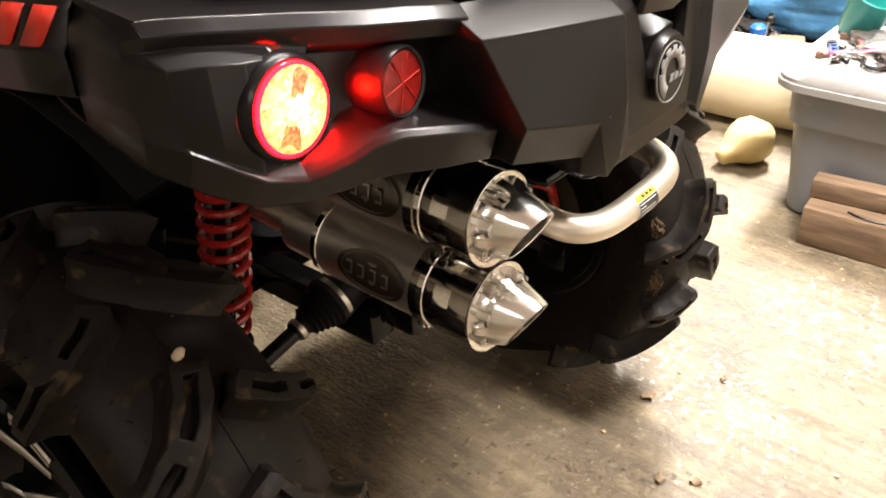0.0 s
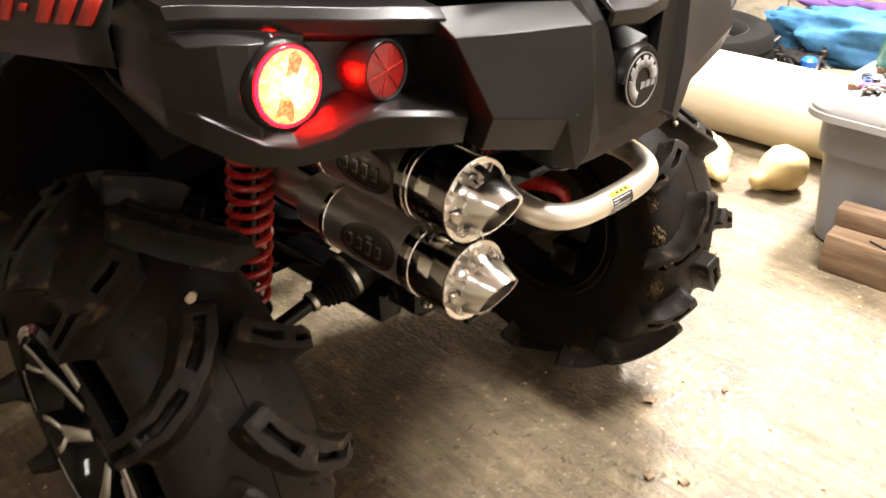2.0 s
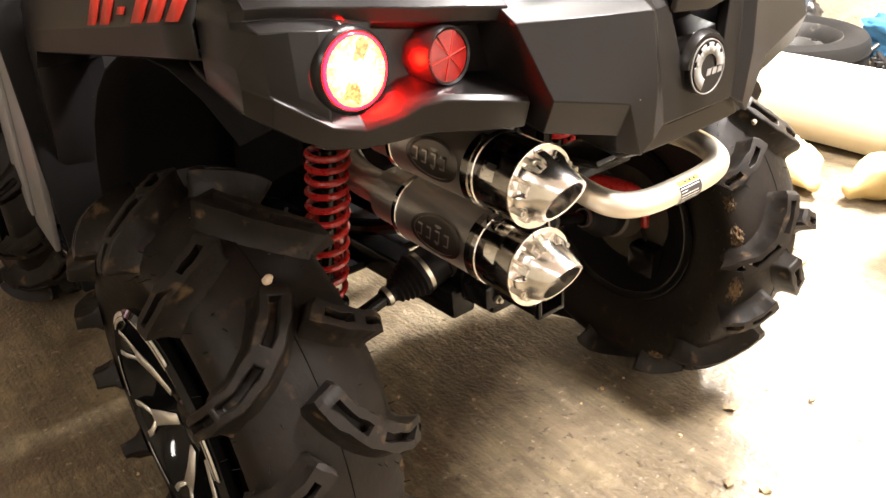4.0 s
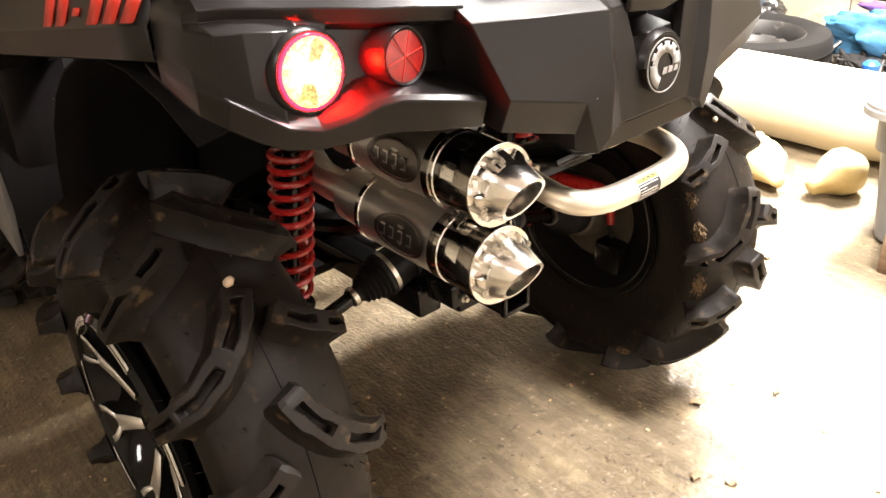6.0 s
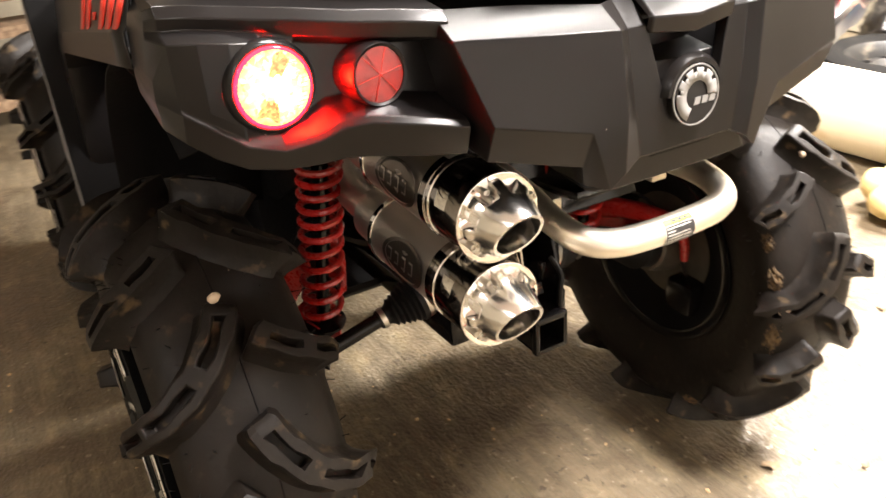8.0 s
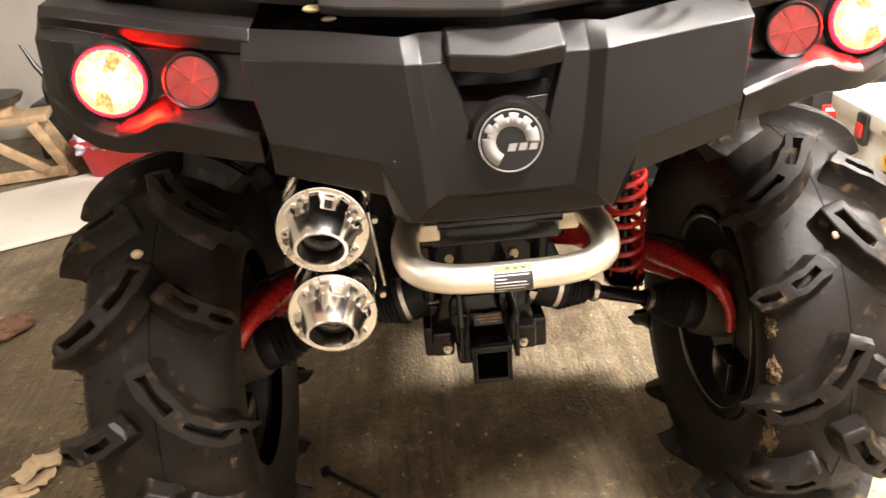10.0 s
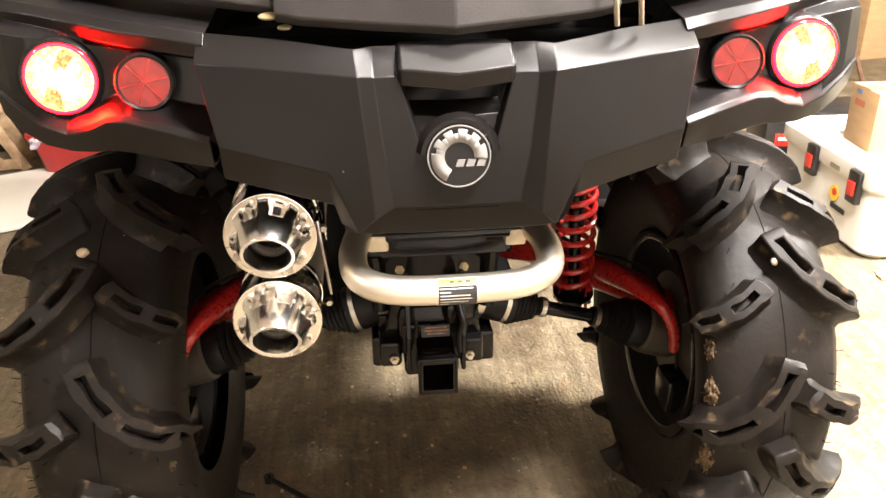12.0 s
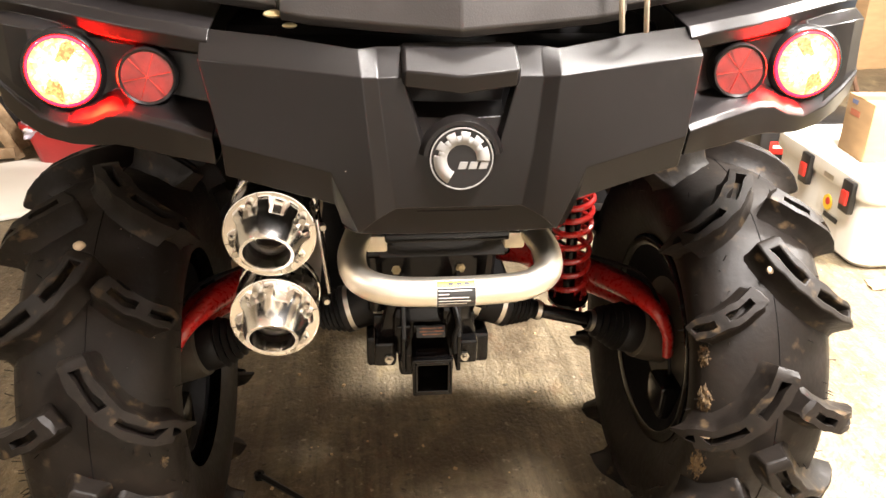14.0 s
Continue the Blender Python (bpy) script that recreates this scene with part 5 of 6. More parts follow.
TEAL = material("teal_plastic", (0.02, 0.27, 0.25), 0.4, vary=0.12, bump=0.05)
BLUE_CAP = material("blue_plastic", (0.02, 0.12, 0.48), 0.35, vary=0.15, bump=0.05)
CARD = material("corrugated_card", (0.43, 0.27, 0.13), 0.85, vary=0.15, scale=9, bump=0.2, bump_scale=90, stretch=(1, 1, 4))
COOLER_WHITE = material("white_moulded_plastic", (0.76, 0.73, 0.66), 0.5, vary=0.08, bump=0.15, bump_scale=500, spots=((0.62, 0.56, 0.46), 0.36, 6))
LATCH_RED = material("red_latch_plastic", (0.55, 0.03, 0.02), 0.35, vary=0.15)
YELLOW_INK = material("yellow_print", (0.80, 0.52, 0.03), 0.5, vary=0.1, bump=0)
BAG = clear("clear_polythene", (0.30, 0.29, 0.275), 0.2, 0.6)
WHITE_BAG = material("white_plastic_bag", (0.70, 0.66, 0.64), 0.4, second=(0.36, 0.30, 0.48), scale=13, bump=0.9, bump_scale=40, bump_depth=0.01)
RED_TUB = material("red_tub_plastic", (0.42, 0.018, 0.018), 0.4, vary=0.2, bump=0.1, bump_scale=200)
SHEET_WHITE = material("white_foam_board", (0.72, 0.68, 0.60), 0.6, vary=0.08, scale=3, bump=0.15, bump_scale=60, spots=((0.50, 0.43, 0.34), 0.36, 5))
GREY_STEEL = material("oily_tool_steel", (0.16, 0.15, 0.14), 0.35, metal=0.9, vary=0.4, scale=30)
OIL_BLACK = material("oily_black_part", (0.020, 0.018, 0.017), 0.3, vary=0.4, scale=30)
PLY = material("painted_panel", (0.34, 0.31, 0.27), 0.7, vary=0.15, scale=2.5, bump=0.2, bump_scale=30, spots=((0.34, 0.29, 0.23), 0.38, 3))
PINK = material("pink_wire", (0.55, 0.05, 0.14), 0.4, vary=0.1, bump=0)
DRY_LEAF = material("dry_leaf", (0.30, 0.21, 0.12), 0.8, vary=0.4, scale=60)
PALE_LEAF = material("pale_dry_leaf", (0.72, 0.56, 0.36), 0.8, vary=0.2, scale=40)
PALE_CHIP = material("pale_wood_chip", (0.62, 0.44, 0.25), 0.8, vary=0.2, scale=40)


def rounded(w, d, r, n=6):
    """A rounded rectangle, as (x, y) points."""
    pts = []
    for cx, cy, a0 in ((w / 2 - r, d / 2 - r, 0), (-w / 2 + r, d / 2 - r, 90), (-w / 2 + r, -d / 2 + r, 180), (w / 2 - r, -d / 2 + r, 270)):
        for k in range(n + 1):
            a = radians(a0 + 90 * k / n)
            pts.append((cx + r * math.cos(a), cy + r * math.sin(a)))
    return pts


def shell(bm, rings):
    """Closed loops of (outline, height) joined into a skin; the first and last are filled."""
    loops = [[bm.verts.new((x, y, z)) for x, y in pts] for pts, z in rings]
    for a, b in zip(loops, loops[1:]):
        n = len(a)
        for i in range(n):
            bm.faces.new((a[i], a[(i + 1) % n], b[(i + 1) % n], b[i]))
    bm.faces.new(loops[0]), bm.faces.new(loops[-1])
    return bm


def storage_tub():
    t = thing("storage_tub", "large grey plastic storage tub with a cluttered pale lid", "storage tub", (1.62, 0.045, 0))
    w, d = 0.44, 0.46
    body = shell(bmesh.new(), [(rounded(w - 0.02, d - 0.09, 0.05), 0.0), (rounded(w, d - 0.07, 0.055), 0.012), (rounded(w + 0.03, d - 0.02, 0.06), 0.27), (rounded(w + 0.035, d - 0.015, 0.06), 0.273), (rounded(w + 0.055, d + 0.005, 0.06), 0.276), (rounded(w + 0.065, d + 0.015, 0.06), 0.385)])
    part("tub_body", body, TUB_GREY, t, "grey tapering tub body with a step")
    lid = shell(bmesh.new(), [(rounded(w + 0.10, d + 0.08, 0.08), 0.370), (rounded(w + 0.12, d + 0.10, 0.09), 0.375), (rounded(w + 0.12, d + 0.10, 0.09), 0.393), (rounded(w + 0.11, d + 0.09, 0.085), 0.395), (rounded(w + 0.11, d + 0.09, 0.085), 0.405),
                              (rounded(w + 0.085, d + 0.065, 0.08), 0.423), (rounded(w + 0.03, d + 0.01, 0.08), 0.427), (rounded(w + 0.02, d, 0.08), 0.423)])
    part("tub_lid", lid, LID_GREY, t, "pale grey lid with a ribbed rim")


storage_tub()


def cup():
    bm = lathe(bmesh.new(), [(0.0, 0.0), (0.042, 0.0), (0.044, 0.004), (0.058, 0.115), (0.061, 0.118), (0.058, 0.121), (0.055, 0.116), (0.041, 0.008), (0.0, 0.006)], pose(0, 0, 0), 36)
    ob = mesh_object("plastic_cup", bm, TEAL)
    ob.matrix_world = pose(1.775, 0.245, 0.428, 12, -22, 25)
    ob.scale = (1.18, 1.18, 1.15)
    tagged(ob, "teal plastic tumbler leaning on the tub lid", "cup")


cup()


def tub_clutter():
    rng = random.Random(4)
    base = 0.4235
    strip = bmesh.new()
    box(strip, (0.16, 0.026, 0.010), None, 0.002)
    for k in range(5):
        lathe(strip, [(0.0, 0.010), (0.006, 0.010), (0.007, 0.004)], pose(-0.06 + 0.03 * k, 0, 0.0), 10)
    single("terminal_strip", strip, BLUE_STRIP, "dark blue terminal strip lying on the tub lid", "electrical part", (1.56, 0.235, base + 0.006), 20)
    for x, y, h, w in ((1.49, 0.205, 0.05, -20), (1.54, 0.175, 0.045, 65)):
        plug = thing("spark_plug", "used spark plug with a steel hex on the tub lid", "spark plug", (x, y, base + 0.012), "spark plugs", w)
        m = pose(0, 0, 0, 0, 90, 0)
        part("shell", lathe(bmesh.new(), [(0.0, -0.03), (0.006, -0.03), (0.006, -0.012), (0.009, -0.010), (0.0115, -0.008), (0.0115, 0.004), (0.008, 0.006)], m, 12), STEEL, plug, "steel threaded shell")
        part("insulator", lathe(bmesh.new(), [(0.007, 0.005), (0.006, 0.028), (0.003, 0.030), (0.003, 0.038), (0, 0.038)], m, 14), WHITE_INK, plug, "white ceramic insulator")
    for k, (x, y, c, mat) in enumerate(((1.58, 0.10, 0.17, PINK), (1.62, 0.12, 0.16, OIL_BLACK), (1.56, 0.06, 0.14, OIL_BLACK))):
        pts = [(rng.uniform(-c, c) * 0.8, rng.uniform(-c, c), 0.010 + 0.02 * rng.random()) for i in range(7)]
        single("loose_wire", sweep(bmesh.new(), pts, 0.004, 8, round_path=6), mat, "loose insulated wire coiled on the tub lid", "wire", (x, y, base - 0.004), 0, "wires")
    for k, (x, y, r) in enumerate(((1.60, 0.07, 0.11), (1.68, -0.02, 0.10), (1.70, 0.16, 0.07))):
        bm = bmesh.new()
        bmesh.ops.create_icosphere(bm, subdivisions=3, radius=1)
        for v in bm.verts:
            q = v.co.copy()
            d = 1 + 0.35 * noise.noise(q * 2.3 + Vector((k * 7, 0, 0))) + 0.16 * noise.noise(q * 6)
            v.co = Vector((q.x * r * d, q.y * r * d, max(0, (q.z + 0.5) * 0.32 * r * d)))
        single("plastic_bag", bm, BAG, "crumpled clear plastic bag on the tub lid", "bag", (x, y, base), 0, "bags on the tub", angle=15)
    for x, y, w in ((1.64, 0.185, 30), (1.70, 0.10, -15)):
        bm = bmesh.new()
        box(bm, (0.10, 0.028, 0.018), None, 0.004)
        lathe(bm, [(0.012, -0.012), (0.022, -0.012), (0.022, 0.014), (0.012, 0.014)], pose(0.06, 0, 0), 18, close=True)
        box(bm, (0.03, 0.05, 0.012), pose(-0.05, 0.005, 0.004, 0, 0, 25), 0.003)
        single("metal_bracket", bm, RUSTY, "rusty brown metal bracket on the tub lid", "bracket", (x, y, base + 0.0125), w, "brackets")


def lid_oddments():
    rng = random.Random(21)
    for k in range(24):
        bm = bmesh.new()
        ln, w = rng.uniform(0.03, 0.075), rng.uniform(0.010, 0.022)
        box(bm, (ln, w, 0.012), pose(0, 0, 0.006), 0.003)
        lathe(bm, [(0.004, 0.0), (w * 0.75, 0.0), (w * 0.75, 0.016), (0.004, 0.016)], pose(ln / 2, 0, 0), 14, close=True)
        single("small_fitting", bm, (RUSTY, OIL_BLACK, GREY_STEEL)[k % 3], "small worn metal fitting among the clutter on the tub lid", "fitting", (1.50 + 0.27 * rng.random(), -0.10 + 0.34 * rng.random(), 0.4235), rng.uniform(0, 180), "small fittings")


def pink_strap():
    """A flat webbing strap that wanders over the clutter."""
    pts = [(-0.10, 0.16, 0.030), (-0.07, 0.08, 0.046), (-0.03, 0.00, 0.050), (0.02, -0.07, 0.044), (0.05, -0.16, 0.030), (0.04, -0.22, 0.012)]
    rows = []
    for k in range(31):
        u = k / 30 * (len(pts) - 1)
        i = min(int(u), len(pts) - 2)
        a, b = Vector(pts[i]), Vector(pts[i + 1])
        c = a.lerp(b, u - i)
        side = Vector((0, 0, 1)).cross(b - a).normalized() * 0.010
        c.z += 0.003 * math.sin(k * 0.9)
        rows.append([c - side, c + side])
    ob = single("webbing_strap", grid(bmesh.new(), rows), PINK, "pink webbing strap over the clutter on the tub lid", "strap", (1.55, 0.06, 0.4235))
    thicken(ob, 0.0016, 0)


pink_strap()
BLUE_STRIP = material("dark_blue_strip", (0.03, 0.06, 0.16), 0.4, vary=0.2)
RUSTY = material("rusty_metal", (0.20, 0.105, 0.06), 0.75, vary=0.45, scale=40, bump=0.4, bump_scale=200)
tub_clutter()
lid_oddments()


def timbers():
    b = box(bmesh.new(), (0.115, 0.56, 0.112), pose(0, 0, 0.056), 0.005)
    single("timber_block", b, OLD_WOOD, "thick old brown timber block on the floor by the tub", "timber", (1.318, -0.135, 0), 3)
    b = box(bmesh.new(), (0.062, 0.205, 0.052), pose(0, 0, 0.026), 0.004)
    single("timber_batten", b, OLD_WOOD, "short weathered batten lying on the timber block", "timber", (1.348, 0.050, 0.113), 6)
    b = box(bmesh.new(), (0.058, 0.085, 0.075), pose(0, 0, 0.0375), 0.004)
    single("timber_offcut", b, PALE_WOOD, "sawn timber offcut on the timber block", "timber", (1.336, -0.115, 0.113), -8)
    w = sweep(bmesh.new(), [(-0.02, 0.07, 0.004), (-0.035, 0.02, 0.004), (-0.02, -0.04, 0.004), (0.01, -0.06, 0.03)], 0.0025, 6, round_path=6)
    single("loose_wire", w, OIL_BLACK, "thin black wire across the timber block", "wire", (1.30, -0.03, 0.1115), 0, "wires")


timbers()


def foam_roll():
    bm = bmesh.new()
    m = pose(0, 0, 0.145, 90, 0, 0)
    lathe(bm, [(0.0, -0.62), (0.05, -0.62), (0.13, -0.62), (0.143, -0.612), (0.145, -0.60), (0.1445, -0.2), (0.146, 0.1), (0.1445, 0.4), (0.145, 0.60), (0.143, 0.612), (0.13, 0.62), (0.05, 0.62), (0.0, 0.62)], m, 48)
    for v in bm.verts:
        v.co.z += 0.002 * math.sin(v.co.y * 9)
    t = single("foam_roll", bm, CREAM, "thick cream foam roll lying on the floor", "foam roll", (1.985, 0.72, 0), 3)


foam_roll()


def gourds():
    prof = [(0.0, -0.062), (0.036, -0.058), (0.058, -0.040), (0.066, -0.012), (0.061, 0.014), (0.046, 0.036), (0.032, 0.056), (0.025, 0.074), (0.022, 0.090), (0.014, 0.097), (0.0, 0.098)]
    for k, (x, y, pitch, turn, size, low) in enumerate(((1.56, 0.655, 104, 238, 1.05, 0.0), (1.64, 0.445, 108, 150, 1.16, 0), (1.63, 0.745, 80, 20, 0.95, 0))):
        bm = lathe(bmesh.new(), [(r * size, h * size) for r, h in prof], None, 28)
        for v in bm.verts:
            q = v.co
            d = 1 + 0.12 * math.sin(3 * math.atan2(q.y, q.x) + k) + 0.17 * noise.noise(q * 21 + Vector((k * 3, 0, 0)))
            v.co = Vector((q.x * d + 0.10 * q.z * q.z * 4 * (1 if k % 2 else -1), q.y * d, q.z))
        bmesh.ops.transform(bm, matrix=pose(0, 0, 0, 0, pitch, turn), verts=bm.verts[:])
        low = min(v.co.z for v in bm.verts)
        for v in bm.verts:
            v.co.z -= low
        t = thing("gourd", "yellow pear-shaped dried gourd lying on the floor", "gourd", (x, y, 0), "gourds")
        part("gourd_body", bm, GOURD, t, "", 60)


gourds()


def spare_tyre():
    t = thing("spare_wheel", "dusty car wheel with steel rim lying flat behind the foam roll", "wheel", (2.44, 1.25, 0.0), turn=20)
    bm = lathe(bmesh.new(), [(0.205, 0.02), (0.235, 0.004), (0.275, 0.0), (0.305, 0.012), (0.318, 0.035), (0.322, 0.125), (0.318, 0.215), (0.305, 0.238), (0.275, 0.250), (0.235, 0.246), (0.205, 0.230)], None, 64)
    part("tyre", bm, DUSTY_RUBBER, t, "dusty grey-black tyre")
    for z in (0.07, 0.105, 0.145, 0.18):
        part("tread_groove", lathe(bmesh.new(), [(0.3185, z - 0.003), (0.3228, z - 0.002), (0.3228, z + 0.002), (0.3185, z + 0.003)], None, 64, close=True), DEEP_BLACK, t)
    bm = lathe(bmesh.new(), [(0.207, 0.02), (0.20, 0.03), (0.185, 0.05), (0.182, 0.18), (0.20, 0.225), (0.209, 0.236), (0.213, 0.233), (0.213, 0.02)], None, 56)
    part("rim", bm, STEEL_RIM, t, "grey steel rim")
    bm = lathe(bmesh.new(), [(0.0, 0.185), (0.035, 0.185), (0.04, 0.17), (0.075, 0.168), (0.11, 0.192), (0.145, 0.188), (0.184, 0.155)], None, 48)
    part("wheel_disc", bm, STEEL_RIM, t, "dished steel wheel disc")
    for k in range(8):
        a = 2 * math.pi * k / 8
        part("vent_hole", lathe(bmesh.new(), [(0.0, 0.196), (0.013, 0.196), (0.014, 0.188)], Matrix.Translation((0.128 * math.cos(a), 0.128 * math.sin(a), -0.002)), 12), DEEP_BLACK, t)


DUSTY_RUBBER = material("dusty_rubber", (0.009, 0.0082, 0.0075), 0.85, spec=0.15, vary=0.35, scale=6, bump=0.3, bump_scale=120, spots=((0.028, 0.024, 0.019), 0.40, 5))
STEEL_RIM = material("dull_steel_rim", (0.024, 0.022, 0.020), 0.55, metal=0.1, vary=0.3, scale=12, spots=((0.12, 0.10, 0.075), 0.38, 16))
spare_tyre()


def crumpled(name, size, mat, label, category, place, turn, seed, fold=0.12, group=""):
    """A bundled sheet: a long lump with creases along and across."""
    bm = bmesh.new()
    bmesh.ops.create_icosphere(bm, subdivisions=5, radius=1)
    for v in bm.verts:
        q = v.co.copy()
        k = Vector((seed, seed * 2, 0))
        d = 1 + fold * noise.noise(Vector((q.x * 3, q.y * 2, q.z * 2)) + k) + fold * 0.7 * abs(noise.noise(Vector((q.x * 9, q.y * 4, q.z * 4)) + k)) + fold * 0.2 * noise.noise(q * 8 + k)
        sx = math.copysign(abs(q.x) ** 0.7, q.x)
        v.co = Vector((sx * size[0] * d, q.y * size[1] * d, q.z * size[2] * d))
    low = min(v.co.z for v in bm.verts)
    for v in bm.verts:
        v.co.z = max(v.co.z - low * 0.8, 0)
    return single(name, bm, mat, label, category, place, turn, group, angle=55)


crumpled("blue_tarpaulin", (0.60, 0.10, 0.14), BLUE_TARP, "rolled bright blue tarpaulin on the floor by the wall", "tarpaulin", (3.02, 0.56, 0.0), 95, 3, 0.22)
b = box(bmesh.new(), (0.26, 1.0, 0.12), pose(0, 0, 0.06), 0.006)
single("timber_sleeper", b, OLD_WOOD, "long timber sleeper along the wall under the bundles", "timber", (3.27, 0.44, 0), 0)
crumpled("purple_cloth", (0.46, 0.085, 0.075), PURPLE, "bundled purple cloth behind the blue tarpaulin", "cloth", (3.20, 0.62, 0.121), 94, 8, 0.25)
crumpled("white_cloth", (0.20, 0.07, 0.06), WHITE_BAG, "crumpled white cloth by the wall", "cloth", (3.27, 0.14, 0.121), 100, 5, 0.25)
crumpled("dark_bag", (0.22, 0.16, 0.16), OIL_BLACK, "black rubbish bag by the wall", "bag", (3.0, 1.62, 0.0), 40, 11, 0.2)
crumpled("clear_bag", (0.12, 0.09, 0.10), BAG, "crumpled clear plastic sheet beside the spare wheel", "bag", (2.88, 1.30, 0.0), 10, 13, 0.2)
crumpled("wire_bundle", (0.13, 0.07, 0.04), OIL_BLACK, "tangled oily black machine parts on the floor", "machine parts", (2.86, 0.93, 0.0), 60, 17, 0.35)


def blue_bottle():
    t = thing("blue_bottle", "small bottle with a bright blue plastic cap", "bottle", (2.70, 0.845, 0))
    part("bottle_body", lathe(bmesh.new(), [(0.0, 0.0), (0.026, 0.0), (0.028, 0.004), (0.028, 0.06), (0.02, 0.075), (0.016, 0.08)], None, 20), OIL_BLACK, t, "dark bottle body")
    part("cap", lathe(bmesh.new(), [(0.027, 0.072), (0.034, 0.075), (0.035, 0.105), (0.022, 0.118), (0.0, 0.119)], None, 20), BLUE_CAP, t, "bright blue cap")


blue_bottle()


def loose_tools():
    rng = random.Random(9)
    for k in range(9):
        bm = bmesh.new()
        ln = rng.uniform(0.12, 0.26)
        box(bm, (0.018, ln, 0.009), pose(0, 0, 0.0045), 0.002)
        lathe(bm, [(0.010, 0.0), (0.019, 0.0), (0.019, 0.010), (0.010, 0.010)], pose(0, ln / 2 + 0.012, 0), 14, close=True)
        box(bm, (0.032, 0.02, 0.010), pose(0, -ln / 2 - 0.006, 0.005, 0, 0, 15), 0.002)
        single("spanner", bm, (GREY_STEEL, OIL_BLACK)[k % 2], "oily steel spanner lying among the clutter", "spanner", (rng.uniform(2.66, 2.95), rng.uniform(0.65, 1.10), 0.0006 * k), rng.uniform(0, 180), "spanners")
    for k in range(7):
        h, w = rng.uniform(0.07, 0.13), rng.uniform(0.02, 0.04)
        bm = lathe(bmesh.new(), [(0.0, 0.0), (w, 0.0), (w * 1.1, 0.01), (w * 0.6, 0.02), (w * 0.6, h * 0.6), (w * 0.95, h * 0.65), (w * 0.95, h * 0.85), (w * 0.4, h * 0.9), (w * 0.4, h), (0.0, h)], None, 20)
        single("machine_part", bm, (OIL_BLACK, GREY_STEEL, OIL_BLACK)[k % 3], "oily dark turned machine part standing on the floor", "machine part", (rng.uniform(2.80, 3.0), 0.86 + 0.055 * k, 0.0), rng.uniform(0, 180), "machine parts", angle=30)
    for k in range(5):
        a = Vector((rng.uniform(2.70, 2.84), 0.82 + 0.08 * k, 0.012))
        e = a + Vector((rng.uniform(0.10, 0.18), rng.uniform(-0.18, 0.18), rng.uniform(0.06, 0.11)))
        single("steel_rod", sweep(bmesh.new(), [a, (a + e) / 2 + Vector((0, 0, 0.01)), e], 0.011, 10, round_path=3), (GREY_STEEL, OIL_BLACK)[k % 2], "oily steel rod leaning on the clutter", "rod", group="rods")
    b = box(bmesh.new(), (0.16, 0.22, 0.05), pose(0, 0, 0.025), 0.004)
    single("card_carton", b, OLD_WOOD, "small flattened brown carton on the floor", "carton", (2.76, 0.775, 0.0), 20)


loose_tools()


def cooler():
    """Moulded ice chest with two black-and-red latches on its long side."""
    t = thing("ice_chest", "white moulded ice chest with black and red latches on the floor", "cooler", (1.475, 1.42, 0), turn=0)
    t.matrix_world = pose(1.435, 1.385, 0, 0, 0, -1)       # local y runs along the latched face, x into the chest
    body = bmesh.new()
    shell(body, [([(x + 0.21, y + 0.30) for x, y in rounded(0.38, 0.56, 0.05)], 0.0), ([(x + 0.21, y + 0.30) for x, y in rounded(0.42, 0.60, 0.06)], 0.02), ([(x + 0.21, y + 0.30) for x, y in rounded(0.43, 0.61, 0.06)], 0.225)])
    part("chest_body", body, COOLER_WHITE, t, "white moulded chest body")
    lid = shell(bmesh.new(), [([(x + 0.21, y + 0.30) for x, y in rounded(0.45, 0.63, 0.06)], 0.228), ([(x + 0.21, y + 0.30) for x, y in rounded(0.46, 0.64, 0.06)], 0.238), ([(x + 0.21, y + 0.30) for x, y in rounded(0.46, 0.64, 0.06)], 0.285), ([(x + 0.21, y + 0.30) for x, y in rounded(0.43, 0.61, 0.06)], 0.300)])
    part("chest_lid", lid, COOLER_WHITE, t, "white moulded lid")
    for y in (0.075, 0.345):
        la = bmesh.new()
        box(la, (0.022, 0.062, 0.105), pose(-0.024, y, 0.225), 0.006)
        ob = part("latch", la, OIL_BLACK, t, "black press-and-pull latch")
        part("latch_button", box(bmesh.new(), (0.012, 0.036, 0.046), pose(-0.037, y, 0.222), 0.003), LATCH_RED, ob, "red latch button")
    plate = box(bmesh.new(), (0.004, 0.06, 0.016), pose(-0.019, 0.21, 0.245), 0.001)
    part("keeper_plate", plate, STEEL, t, "metal keeper plate")
    # round badge: plain disc, red centre and bars
    mark = lathe(bmesh.new(), [(0.0, 0.003), (0.026, 0.003), (0.027, 0.0)], facing((-0.0065, 0.205, 0.155), (-1, 0, 0)), 24)
    part("badge_disc", mark, YELLOW_INK, t, "yellow printed disc")
    part("badge_spot", lathe(bmesh.new(), [(0.0, 0.0045), (0.012, 0.0045), (0.013, 0.003)], facing((-0.0065, 0.202, 0.16), (-1, 0, 0)), 14), LATCH_RED, t, "red printed spot")
    part("badge_bars", box(bmesh.new(), (0.002, 0.085, 0.016), pose(-0.0065, 0.175, 0.112)), LABEL_BLACK, t, "dark bar in place of lettering")


cooler()


